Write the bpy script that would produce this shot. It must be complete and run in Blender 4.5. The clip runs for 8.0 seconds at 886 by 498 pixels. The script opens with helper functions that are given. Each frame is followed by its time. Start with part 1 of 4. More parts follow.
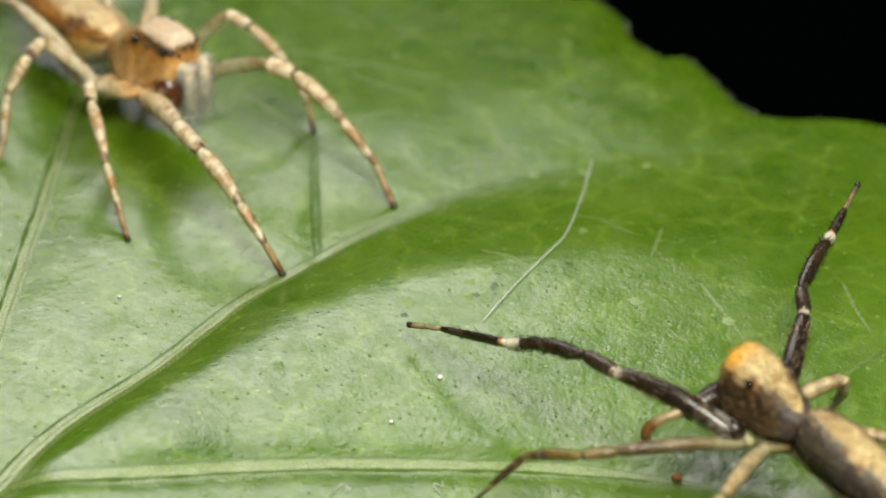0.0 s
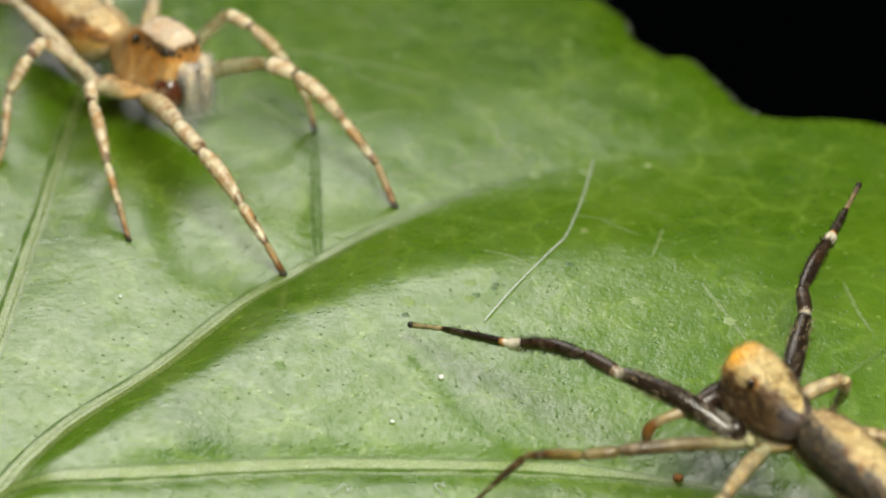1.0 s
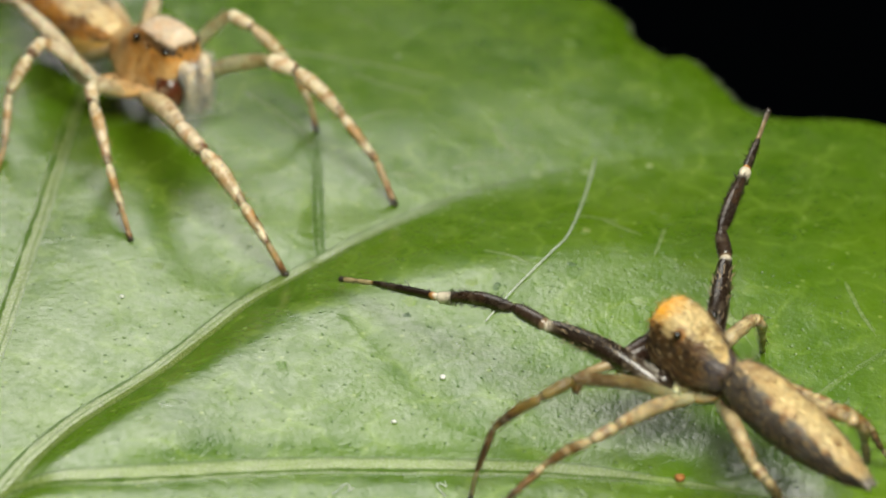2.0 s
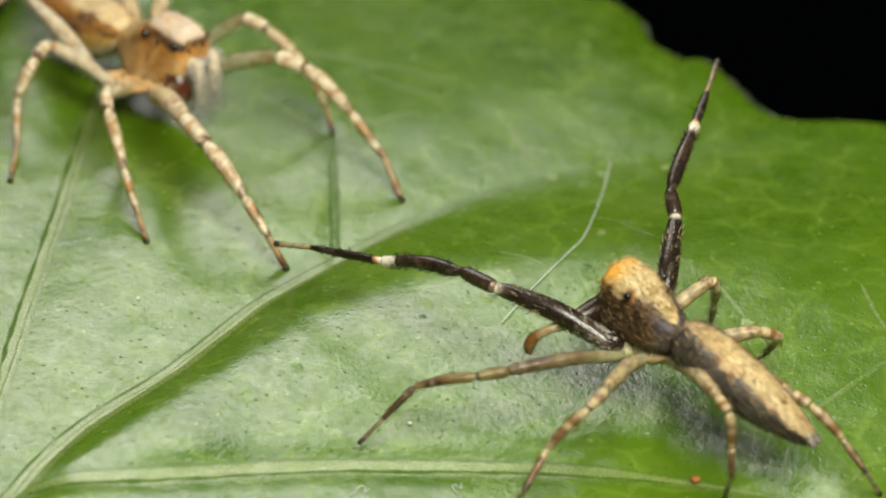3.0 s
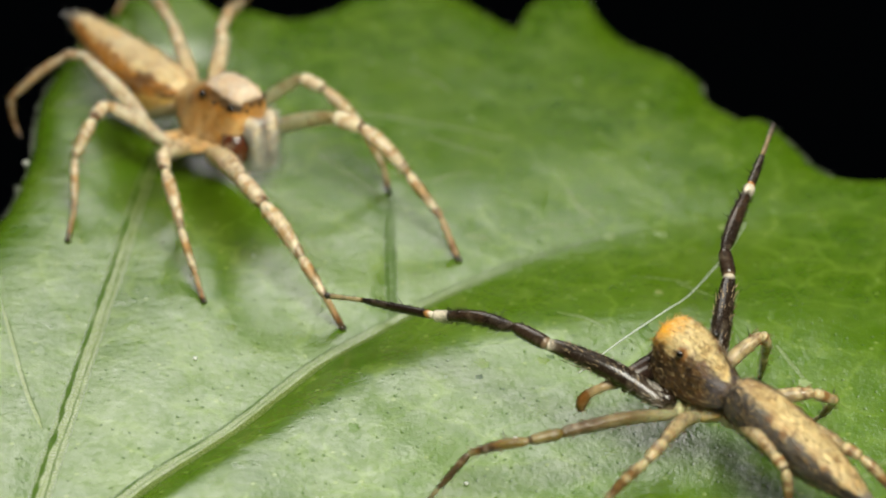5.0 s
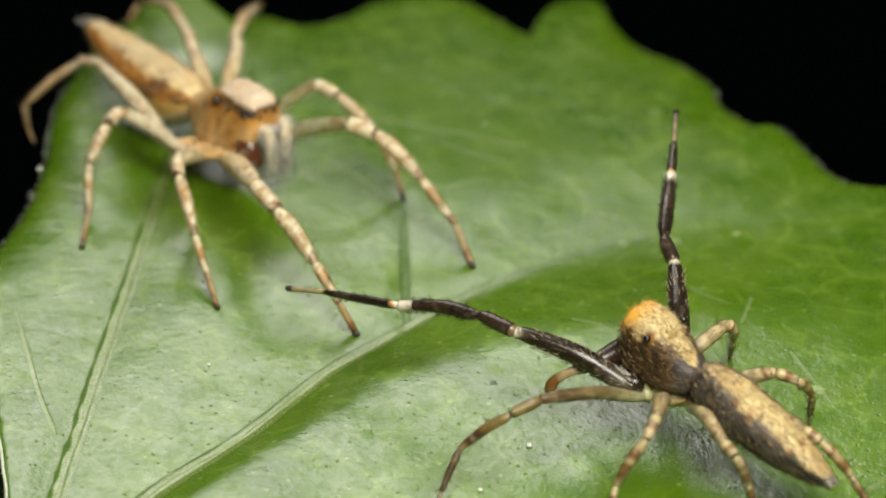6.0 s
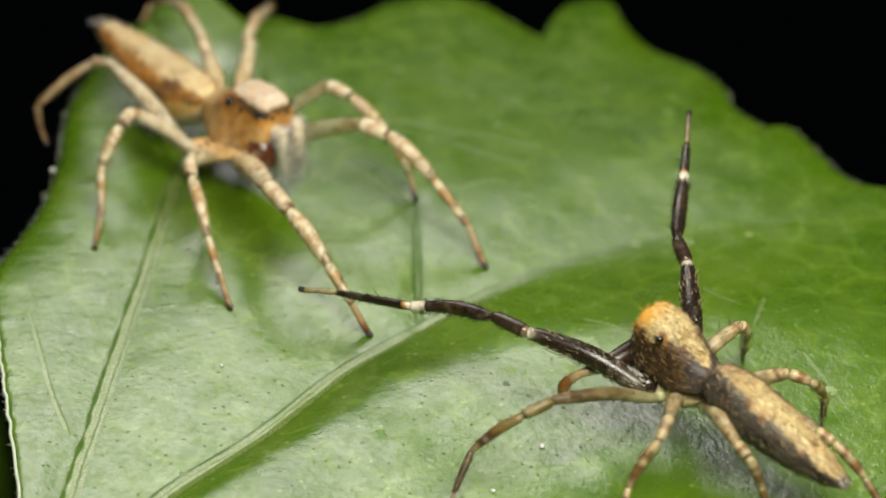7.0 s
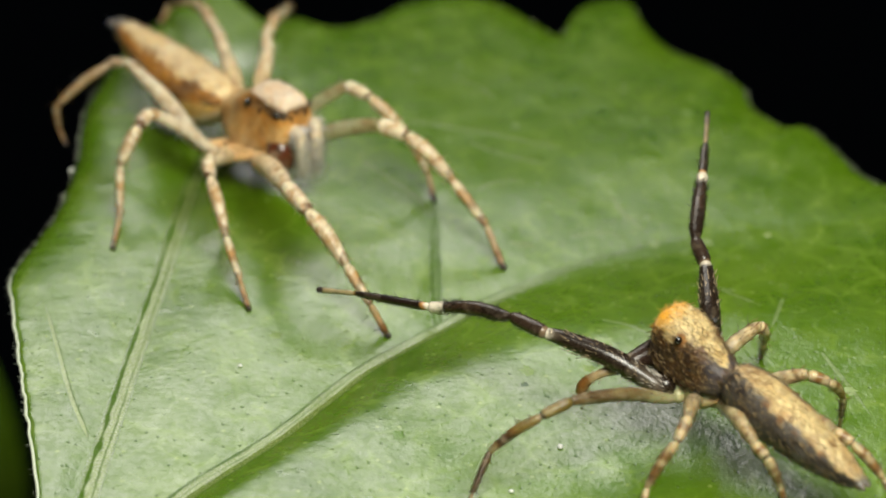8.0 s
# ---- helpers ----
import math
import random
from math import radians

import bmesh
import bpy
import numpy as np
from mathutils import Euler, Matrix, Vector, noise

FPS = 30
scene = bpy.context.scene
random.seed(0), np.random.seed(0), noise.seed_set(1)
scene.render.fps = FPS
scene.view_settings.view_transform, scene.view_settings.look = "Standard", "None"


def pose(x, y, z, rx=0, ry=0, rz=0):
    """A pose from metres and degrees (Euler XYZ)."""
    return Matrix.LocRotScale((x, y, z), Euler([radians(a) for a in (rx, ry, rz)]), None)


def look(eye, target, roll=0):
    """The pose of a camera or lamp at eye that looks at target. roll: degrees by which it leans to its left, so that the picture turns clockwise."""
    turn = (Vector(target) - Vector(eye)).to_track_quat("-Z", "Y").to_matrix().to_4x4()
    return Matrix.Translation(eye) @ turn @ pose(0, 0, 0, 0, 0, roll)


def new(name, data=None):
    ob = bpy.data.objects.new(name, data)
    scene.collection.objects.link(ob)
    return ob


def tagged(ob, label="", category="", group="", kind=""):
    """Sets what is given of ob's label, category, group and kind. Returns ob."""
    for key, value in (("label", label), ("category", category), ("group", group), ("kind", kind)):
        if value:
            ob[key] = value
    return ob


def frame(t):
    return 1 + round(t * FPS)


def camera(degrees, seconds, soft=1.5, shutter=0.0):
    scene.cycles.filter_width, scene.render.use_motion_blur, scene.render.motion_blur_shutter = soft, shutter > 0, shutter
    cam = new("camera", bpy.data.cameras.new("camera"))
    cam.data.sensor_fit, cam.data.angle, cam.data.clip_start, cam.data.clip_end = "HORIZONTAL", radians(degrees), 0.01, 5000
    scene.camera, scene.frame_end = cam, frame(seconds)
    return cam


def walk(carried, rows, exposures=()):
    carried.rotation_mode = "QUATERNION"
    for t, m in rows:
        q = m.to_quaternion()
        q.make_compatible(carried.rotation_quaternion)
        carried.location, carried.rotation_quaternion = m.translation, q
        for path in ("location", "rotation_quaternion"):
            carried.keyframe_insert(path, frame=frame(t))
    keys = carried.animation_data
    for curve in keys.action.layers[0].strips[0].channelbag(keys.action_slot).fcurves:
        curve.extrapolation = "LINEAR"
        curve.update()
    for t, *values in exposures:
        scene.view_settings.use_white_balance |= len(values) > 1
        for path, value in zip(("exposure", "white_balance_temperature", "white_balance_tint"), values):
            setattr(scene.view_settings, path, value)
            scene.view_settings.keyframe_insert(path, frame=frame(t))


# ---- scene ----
MM = 0.001
cam = camera(14.0, 8.0, soft=1.7)
# A hand's width from the leaf, looking 30 degrees down on it; the camera only turns: degrees up and to the left of its last view
VIEW = pose(0, -0.0953, 0.0550, 60, 0, 0)
TURNS = [
    (0.00, -1.103, -1.911),
    (0.70, -1.103, -1.906),
    (1.00, -1.103, -1.893),
    (1.50, -1.103, -1.888),
    (1.70, -1.103, -1.888),
    (2.80, -1.094, -1.678),
    (3.00, -1.076, -1.615),
    (3.25, -0.960, -1.444),
    (3.50, -0.803, -1.265),
    (3.75, -0.592, -1.086),
    (4.00, -0.390, -0.924),
    (4.25, -0.278, -0.834),
    (4.50, -0.206, -0.781),
    (4.70, -0.162, -0.754),
    (5.80, -0.045, -0.547),
    (6.00, -0.022, -0.494),
    (6.50, -0.013, -0.413),
    (7.00, -0.009, -0.292),
    (7.50, -0.006, -0.139),
    (8.00, 0.000, 0.000),
]
walk(cam, [(t, VIEW @ pose(0, 0, 0, up, left, 0)) for t, up, left in TURNS])
cam.data.dof.use_dof = True
cam.data.dof.focus_distance = 0.1015
cam.data.dof.aperture_fstop = 75

# ---- light: night, and the flash with its soft diffusers over the leaf ----
world = bpy.data.worlds.new("night")
world.use_nodes = True
world.node_tree.nodes["Background"].inputs[0].default_value = (0.10, 0.13, 0.16, 1)
world.node_tree.nodes["Background"].inputs[1].default_value = 0.006
scene.world = world


def flash(name, eye, target, wide, high, watts, colour):
    data = bpy.data.lights.new(name, "AREA")
    data.shape, data.size, data.size_y, data.energy, data.color = "RECTANGLE", wide, high, watts, colour
    new(name, data).matrix_basis = look(eye, target)


flash("flash_diffuser", (-0.029, 0.092, 0.1225), (-0.021, -0.004, 0.0), 0.103, 0.11, 0.116, (1.0, 0.97, 0.89))
flash("flash_diffuser", (0.020, -0.058, 0.080), (0.002, -0.008, 0), 0.05, 0.042, 0.143, (0.98, 0.96, 0.83))


# ---- materials ----
def nodes_of(name):
    mat = bpy.data.materials.new(name)
    mat.use_nodes = True
    tree = mat.node_tree
    return mat, tree, tree.nodes["Principled BSDF"]


def node(tree, kind, **sockets):
    n = tree.nodes.new(kind)
    for key, value in sockets.items():
        n.inputs[key.replace("_", " ")].default_value = value
    return n


def noise_at(tree, scale, detail=3.0, rough=0.55, stretch=None):
    """Noise in the object's own space; scale in cells to the millimetre."""
    where = tree.nodes.new("ShaderNodeTexCoord")
    n = node(tree, "ShaderNodeTexNoise", Scale=1.0, Detail=detail, Roughness=rough)
    size = tree.nodes.new("ShaderNodeMapping")
    size.inputs["Scale"].default_value = [1000 * scale * k for k in (stretch or (1, 1, 1))]
    tree.links.new(where.outputs["Object"], size.inputs["Vector"])
    tree.links.new(size.outputs[0], n.inputs["Vector"])
    return n.outputs["Fac"]


def cells_at(tree, scale, feature="F1", flat=False):
    where = tree.nodes.new("ShaderNodeTexCoord")
    size = tree.nodes.new("ShaderNodeMapping")
    size.inputs["Scale"].default_value = [1000 * scale] * 3
    n = tree.nodes.new("ShaderNodeTexVoronoi")
    n.feature, n.voronoi_dimensions = feature, "2D" if flat else "3D"
    n.inputs["Scale"].default_value = 1.0
    tree.links.new(where.outputs["Object"], size.inputs["Vector"])
    tree.links.new(size.outputs[0], n.inputs["Vector"])
    return n.outputs["Distance"]


def ramp(tree, fac, stops):
    n = tree.nodes.new("ShaderNodeValToRGB")
    while len(n.color_ramp.elements) < len(stops):
        n.color_ramp.elements.new(0.5)
    for e, (at, c) in zip(n.color_ramp.elements, stops):
        e.position, e.color = at, (*c, 1) if len(c) == 3 else c
    tree.links.new(fac, n.inputs[0])
    return n.outputs[0]


def grey(a):
    return (a, a, a)


def mix(tree, fac, a, b, blend="MIX"):
    n = tree.nodes.new("ShaderNodeMix")
    n.data_type, n.blend_type = "RGBA", blend
    for socket, value in ((n.inputs[0], fac), (n.inputs[6], a), (n.inputs[7], b)):
        if isinstance(value, bpy.types.NodeSocket):
            tree.links.new(value, socket)
        elif isinstance(value, tuple):
            socket.default_value = (*value, 1)
        else:
            socket.default_value = value
    return n.outputs[2]


def bump(tree, height, distance, strength=1.0, under=None):
    n = node(tree, "ShaderNodeBump", Distance=distance, Strength=strength)
    tree.links.new(height, n.inputs["Height"])
    if under is not None:
        tree.links.new(under, n.inputs["Normal"])
    return n.outputs[0]


def warped(tree, scale, bend_scale, amount):
    """Flat coordinates in cells, pulled about by a slower noise."""
    where = tree.nodes.new("ShaderNodeTexCoord")
    size = tree.nodes.new("ShaderNodeMapping")
    size.inputs["Scale"].default_value = [1000 * scale] * 3
    tree.links.new(where.outputs["Object"], size.inputs["Vector"])
    pull = node(tree, "ShaderNodeTexNoise", Scale=bend_scale, Detail=3.0)
    tree.links.new(size.outputs[0], pull.inputs["Vector"])
    add = tree.nodes.new("ShaderNodeVectorMath")
    add.operation = "MULTIPLY_ADD"
    add.inputs[1].default_value = (amount, amount, amount)
    tree.links.new(pull.outputs["Color"], add.inputs[0])
    tree.links.new(size.outputs[0], add.inputs[2])
    return add.outputs[0]


def net_at(tree, scale, bend_scale, amount):
    n = tree.nodes.new("ShaderNodeTexVoronoi")
    n.feature, n.voronoi_dimensions = "DISTANCE_TO_EDGE", "2D"
    n.inputs["Scale"].default_value = 1.0
    tree.links.new(warped(tree, scale, bend_scale, amount), n.inputs["Vector"])
    return n.outputs["Distance"]


def leaf_material():
    mat, tree, p = nodes_of("leaf_green")
    big = noise_at(tree, 0.16, 3)
    mid = noise_at(tree, 1.1, 4)
    slow = noise_at(tree, 0.45, 4, 0.6)
    fine = noise_at(tree, 7.0, 3)
    pits = cells_at(tree, 1.35, "F1", True)
    green = ramp(tree, big, [(0.3, (0.048, 0.116, 0.002)), (0.5, (0.070, 0.152, 0.003)), (0.72, (0.100, 0.188, 0.005))])
    green = mix(tree, ramp(tree, mid, [(0.35, grey(0.0)), (0.75, grey(0.5))]), green, (0.108, 0.20, 0.008))
    green = mix(tree, ramp(tree, slow, [(0.50, grey(0.0)), (0.72, grey(0.7))]), green, (0.122, 0.215, 0.012))
    # broken pale filaments of the finest veins
    faint = mix(tree, 1.0, ramp(tree, net_at(tree, 0.55, 1.4, 1.0), [(0.0, grey(0.42)), (0.09, grey(0.0))]), ramp(tree, slow, [(0.40, grey(0.0)), (0.58, grey(1.0))]), "MULTIPLY")
    green = mix(tree, faint, green, (0.19, 0.31, 0.035))
    faint = mix(tree, 1.0, ramp(tree, net_at(tree, 1.6, 1.1, 0.9), [(0.0, grey(0.24)), (0.12, grey(0.0))]), ramp(tree, mid, [(0.42, grey(0.0)), (0.6, grey(1.0))]), "MULTIPLY")
    green = mix(tree, faint, green, (0.15, 0.26, 0.02))
    thin = ramp(tree, noise_at(tree, 0.6, 2), [(0.36, grey(0.3)), (0.48, grey(1.0))])
    holes = mix(tree, 1.0, ramp(tree, pits, [(0.02, grey(0.65)), (0.085, grey(0.0))]), thin, "MULTIPLY")
    green = mix(tree, holes, green, (0.045, 0.075, 0.02))
    dots = cells_at(tree, 0.62, "F1", True)
    green = mix(tree, ramp(tree, dots, [(0.02, grey(0.5)), (0.055, grey(0.0))]), green, (0.30, 0.40, 0.10))
    tree.links.new(green, p.inputs["Base Color"])
    tree.links.new(ramp(tree, mid, [(0.3, grey(0.20)), (0.7, grey(0.28))]), p.inputs["Roughness"])
    gloss = mix(tree, 1.0, ramp(tree, noise_at(tree, 1.3, 5, 0.7), [(0.34, grey(0.58)), (0.60, grey(1.0))]), ramp(tree, noise_at(tree, 5.0, 3, 0.6), [(0.32, grey(0.56)), (0.60, grey(1.0))]), "MULTIPLY")
    gloss = mix(tree, holes, gloss, grey(0.03))
    tree.links.new(gloss, p.inputs["Specular IOR Level"])
    p.inputs["IOR"].default_value = 1.72
    n1 = bump(tree, noise_at(tree, 2.6, 3, 0.55), 0.00003, 0.45, bump(tree, mid, 0.00008, 0.24))
    cell = cells_at(tree, 11.0, "SMOOTH_F1")
    n2 = bump(tree, cell, 0.000006, 0.45, bump(tree, fine, 0.000010, 0.55, n1))
    n3 = bump(tree, ramp(tree, holes, [(0.0, grey(1.0)), (1.0, grey(0.0))]), 0.00003, 0.35, n2)
    tree.links.new(n3, p.inputs["Normal"])
    return mat


def tint_material(name, rough, grain, relief, spread=0.35, sheen=0.0, subsurface=0.0):
    """A surface whose markings lie on the mesh as its colour, with a grain of its own."""
    mat, tree, p = nodes_of(name)
    tint = tree.nodes.new("ShaderNodeAttribute")
    tint.attribute_name = "tint"
    a = noise_at(tree, grain, 4)
    b = noise_at(tree, grain * 4.5, 3)
    shade = ramp(tree, a, [(0.28, grey(1 - spread)), (0.72, grey(1 + 0.0))])
    col = mix(tree, 1.0, tint.outputs["Color"], shade, "MULTIPLY")
    col = mix(tree, ramp(tree, b, [(0.45, grey(0.0)), (0.75, grey(spread))]), col, (0.05, 0.03, 0.015))
    tree.links.new(col, p.inputs["Base Color"])
    tree.links.new(ramp(tree, b, [(0.3, grey(rough - 0.08)), (0.7, grey(rough + 0.12))]), p.inputs["Roughness"])
    if subsurface:
        p.inputs["Subsurface Weight"].default_value = subsurface
        p.inputs["Subsurface Radius"].default_value = (1.0, 0.45, 0.2)
        p.inputs["Subsurface Scale"].default_value = 0.0004
    if sheen:
        p.inputs["Sheen Weight"].default_value = sheen
    tree.links.new(bump(tree, b, relief, 0.7), p.inputs["Normal"])
    return mat


def plain_material(name, colour, rough, transmission=0.0):
    mat, tree, p = nodes_of(name)
    a = noise_at(tree, 6.0, 3)
    tree.links.new(ramp(tree, a, [(0.3, tuple(0.75 * c for c in colour)), (0.7, colour)]), p.inputs["Base Color"])
    p.inputs["Roughness"].default_value = rough
    p.inputs["Transmission Weight"].default_value = transmission
    return mat


LEAF = leaf_material()
VEIN = tint_material("leaf_vein", 0.24, 3.5, 0.000008, 0.25)
VEIN.node_tree.nodes["Principled BSDF"].inputs["IOR"].default_value = 1.72
for _n in [n for n in VEIN.node_tree.nodes if n.bl_idname == "ShaderNodeAttribute"]:
    # the seams are matt, the rib between them glossy
    VEIN.node_tree.links.new(_n.outputs["Alpha"], VEIN.node_tree.nodes["Principled BSDF"].inputs["Specular IOR Level"])
SKIN = tint_material("spider_skin", 0.28, 5.0, 0.00002, 0.28, 0.0, 0.25)
CLEAR_SKIN = tint_material("spider_clear_skin", 0.36, 5.0, 0.00002, 0.22, 0.0, 0.2)
CLEAR_SKIN.node_tree.nodes["Principled BSDF"].inputs["Transmission Weight"].default_value = 0.15
CLEAR_SKIN.node_tree.nodes["Principled BSDF"].inputs["IOR"].default_value = 1.25
SCALES = tint_material("spider_scales", 0.42, 8.0, 0.00002, 0.26, 0.0, 0.08)
SHINY = tint_material("spider_dark_shell", 0.22, 6.0, 0.000008, 0.35)
PALE_SCALES = tint_material("spider_pale_scales", 0.48, 6.0, 0.00004, 0.24, 0.0, 0.12)
HAIR = tint_material("spider_hair", 0.45, 3.0, 0.00001, 0.25)
SHINY.node_tree.nodes["Principled BSDF"].inputs["Coat Weight"].default_value = 0.25
SHINY.node_tree.nodes["Principled BSDF"].inputs["Coat Roughness"].default_value = 0.14
GLASSY_SKIN = tint_material("spider_glassy_skin", 0.30, 5.0, 0.00001, 0.2)
GLASSY_SKIN.node_tree.nodes["Principled BSDF"].inputs["Transmission Weight"].default_value = 0.75
GLASSY_SKIN.node_tree.nodes["Principled BSDF"].inputs["IOR"].default_value = 1.12
EYE_GLASS = plain_material("eye_black", (0.006, 0.004, 0.003), 0.06)
EYE_GLASS.node_tree.nodes["Principled BSDF"].inputs["Coat Weight"].default_value = 0.6
SILK = plain_material("silk", (0.80, 0.84, 0.76), 0.35, 0.2)
GRAIN = plain_material("white_grain", (0.85, 0.86, 0.80), 0.4)
CRUMB = plain_material("brown_crumb", (0.42, 0.17, 0.04), 0.6)
# near-white, so that the rim's colour carries the reflection along the curled edge
MARGIN = plain_material("leaf_margin", (0.66, 0.72, 0.56), 0.35)


# ---- mesh helpers; shapes are drawn in millimetres ----
def part(name, bm, material, parent=None, label=""):
    """A bmesh as one mesh object, under its thing or part; mm become metres."""
    bm.normal_update()
    mesh = bpy.data.meshes.new(name)
    for v in bm.verts:
        v.co *= MM
    bm.to_mesh(mesh)
    bm.free()
    for f in mesh.polygons:
        f.use_smooth = True
    mesh.materials.append(material)
    ob = new(name, mesh)
    ob.parent = parent
    return tagged(ob, label)


def fresh():
    bm = bmesh.new()
    bm.verts.layers.float_color.new("tint")
    return bm


def put(bm, co, tint):
    v = bm.verts.new(co)
    v[bm.verts.layers.float_color["tint"]] = (*tint, 1)
    return v


def blend(a, b, k):
    k = min(1.0, max(0.0, k))
    return tuple(x + (y - x) * k for x, y in zip(a, b))


def thing(name, at, label, category, kind="", group=""):
    ob = new(name)
    ob.empty_display_size = 0.002
    ob.matrix_basis = Matrix.Translation(Vector(at) * MM)
    return tagged(ob, label, category, group, kind)


def glide(line, n):
    """n points along a smooth curve through a broken line."""
    pts = [np.array(p, float) for p in line]
    pts = [2 * pts[0] - pts[1], *pts, 2 * pts[-1] - pts[-2]]
    out = []
    for k in np.linspace(0, len(line) - 1.0001, n):
        i, f = int(k), k - int(k)
        a, b, c, d = pts[i:i + 4]
        out.append(0.5 * (2 * b + (c - a) * f + (2 * a - 5 * b + 4 * c - d) * f * f + (3 * b - a - 3 * c + d) * f ** 3))
    return np.array(out)


# ---- the leaf ----
# the leaf's main veins and outline, in millimetres on its plane
MIDRIB = [(-9.29, -16.72), (-8.64, -15.70), (-7.04, -12.97), (-4.52, -9.89), (-2.36, -6.62), (-0.23, -4.32), (1.62, -2.43), (3.71, -0.75), (6.00, 0.66), (8.31, 1.55), (11.70, 2.26), (16.12, 2.51)]
LEFT_VEIN = [(-9.79, -16.91), (-9.77, -13.57), (-9.46, -10.71), (-8.97, -6.50), (-8.41, -1.50), (-7.92, 3.15), (-7.34, 7.09), (-7.17, 10.84)]
LOW_VEIN = [(-8.96, -15.90), (-7.30, -15.72), (-5.05, -15.45), (-2.49, -14.90), (0.24, -14.55), (3.31, -14.48), (6.37, -14.55), (9.40, -15.01), (12.38, -15.71)]
TWIG_VEIN = [(-0.15, -4.16), (-0.20, -2.25), (-0.24, 0.15), (-0.28, 2.79)]
SMALL_VEIN = [(-9.95, -10.42), (-10.59, -8.50), (-11.22, -5.94), (-11.75, -3.82)]
RIGHT_VEIN = [(12.01, -13.21), (13.75, -11.54), (14.82, -10.50), (16.07, -9.45), (18.04, -7.97)]


def off_line(x, y, line):
    """Distance of points from a broken line, in millimetres."""
    best = np.full(np.shape(x), 1e9)
    for (ax, ay), (bx, by) in zip(line, line[1:]):
        dx, dy = bx - ax, by - ay
        k = np.clip(((x - ax) * dx + (y - ay) * dy) / (dx * dx + dy * dy), 0, 1)
        best = np.minimum(best, np.hypot(x - ax - k * dx, y - ay - k * dy))
    return best


def waves(x, y):
    return (0.013 * np.sin(0.55 * x + 0.31 * y + 1.0) + 0.013 * np.sin(0.47 * y - 0.36 * x + 2.1) + 0.004 * np.sin(1.25 * x - 0.7 * y)
            + 0.004 * np.sin(1.5 * y + 0.8 * x + 0.6) + 0.0015 * np.sin(3.1 * x + 2.2 * y) + 0.0015 * np.sin(3.7 * y - 2.4 * x + 1.0))


def side_of(x, y, line):
    """1 on the left of a line's run, 0 on its right, with a soft change."""
    xs, ys = [p[0] for p in line], [p[1] for p in line]
    return 1 / (1 + np.exp(-(y - np.interp(x, xs, ys)) / (0.15 + 0.10 * np.log1p(np.exp(x - 2.0)))))


def leaf_z(x, y):
    """The height of the leaf's upper face at a place, in millimetres: blades that swell between sunken veins."""
    # the fold along the midrib is sharp near the stalk and rounds off towards the tip
    far, over = off_line(x, y, MIDRIB), side_of(x, y, MIDRIB)
    round_off = 0.04 + 0.28 * np.log1p(np.exp(x - 2.0))
    away, far = far, np.sqrt(far ** 2 + round_off ** 2) - round_off
    rib = np.interp(x, [p[0] for p in MIDRIB], [p[1] for p in MIDRIB])
    below = np.maximum(0, rib - 0.45 * np.log1p(np.exp(0.7 * (rib + 3.5))) / 0.7 - y)
    z = over * (0.20 * (1 - np.exp(-(far / 2.9) ** 2)) + 0.05 * away)
    # below the midrib a steep fold, narrow near the stalk, then a swelling that sinks towards the low vein
    wide = 1.05 + 0.3 * np.log1p(np.exp(x + 3.5))
    fold = 1 - np.log1p(np.exp(8 * (1 - far / wide))) / 8
    z = z + (1 - over) * (0.86 * (1 - np.exp(-wide / 1.7)) * fold - 0.105 * np.log1p(np.exp(2 * (below - 3.8))) / 2)
    z = z - 0.14 * np.exp(-(off_line(x, y, LEFT_VEIN) / 0.9) ** 2)
    z = z - 0.18 * np.exp(-(off_line(x, y, LOW_VEIN) / 0.8) ** 2)
    z = z - 0.03 * np.exp(-(off_line(x, y, TWIG_VEIN) / 0.4) ** 2)
    z = z - 0.075 * np.log1p(np.exp(y - 3.0)) / (1 + np.exp(-(x + 4.0) / 1.5))
    return z + waves(x, y) - 0.35


FAR_EDGE = [(-11.0, -14.9), (-11.1, -13.1), (-11.8, -9.1), (-12.5, -5.1), (-13.0, -1.7), (-12.7, 0.2), (-12.0, 2.9), (-11.7, 6.1), (-11.7, 9.1), (-10.9, 12.6), (-9.9, 14.6), (-9.0, 16.2), (-8.3, 17.3), (-7.5, 16.9), (-6.9, 15.5), (-6.1, 15.2), (-5.1, 15.6), (-3.8, 15.4), (-2.5, 16.4), (-1.5, 17.8), (-0.3, 18.8), (0.9, 19.0)]
NEAR_EDGE = [(2.1, 18.2), (3.1, 16.9), (4.0, 15.8), (4.3, 16.8), (4.9, 18.3), (5.9, 18.9), (6.6, 18.6), (7.0, 16.7), (7.8, 14.9), (9.1, 13.6), (10.0, 12.1), (10.3, 10.4), (11.2, 9.1), (12.0, 9.0), (12.7, 7.6), (13.5, 5.8), (14.7, 5.1), (18.0, 4.5), (20.9, -0.6), (22.2, -7.4), (18.2, -15.2), (10.5, -19.4), (0.2, -19.9), (-8.7, -17.5)]
MIDDLE = (3.0, -3.0)


EDGE = glide(FAR_EDGE + NEAR_EDGE + FAR_EDGE[:1], 900) - np.array(MIDDLE)
EDGE = EDGE[np.argsort(np.arctan2(EDGE[:, 1], EDGE[:, 0]))]
EDGE_TURN, EDGE_FAR = np.arctan2(EDGE[:, 1], EDGE[:, 0]), np.hypot(EDGE[:, 0], EDGE[:, 1])


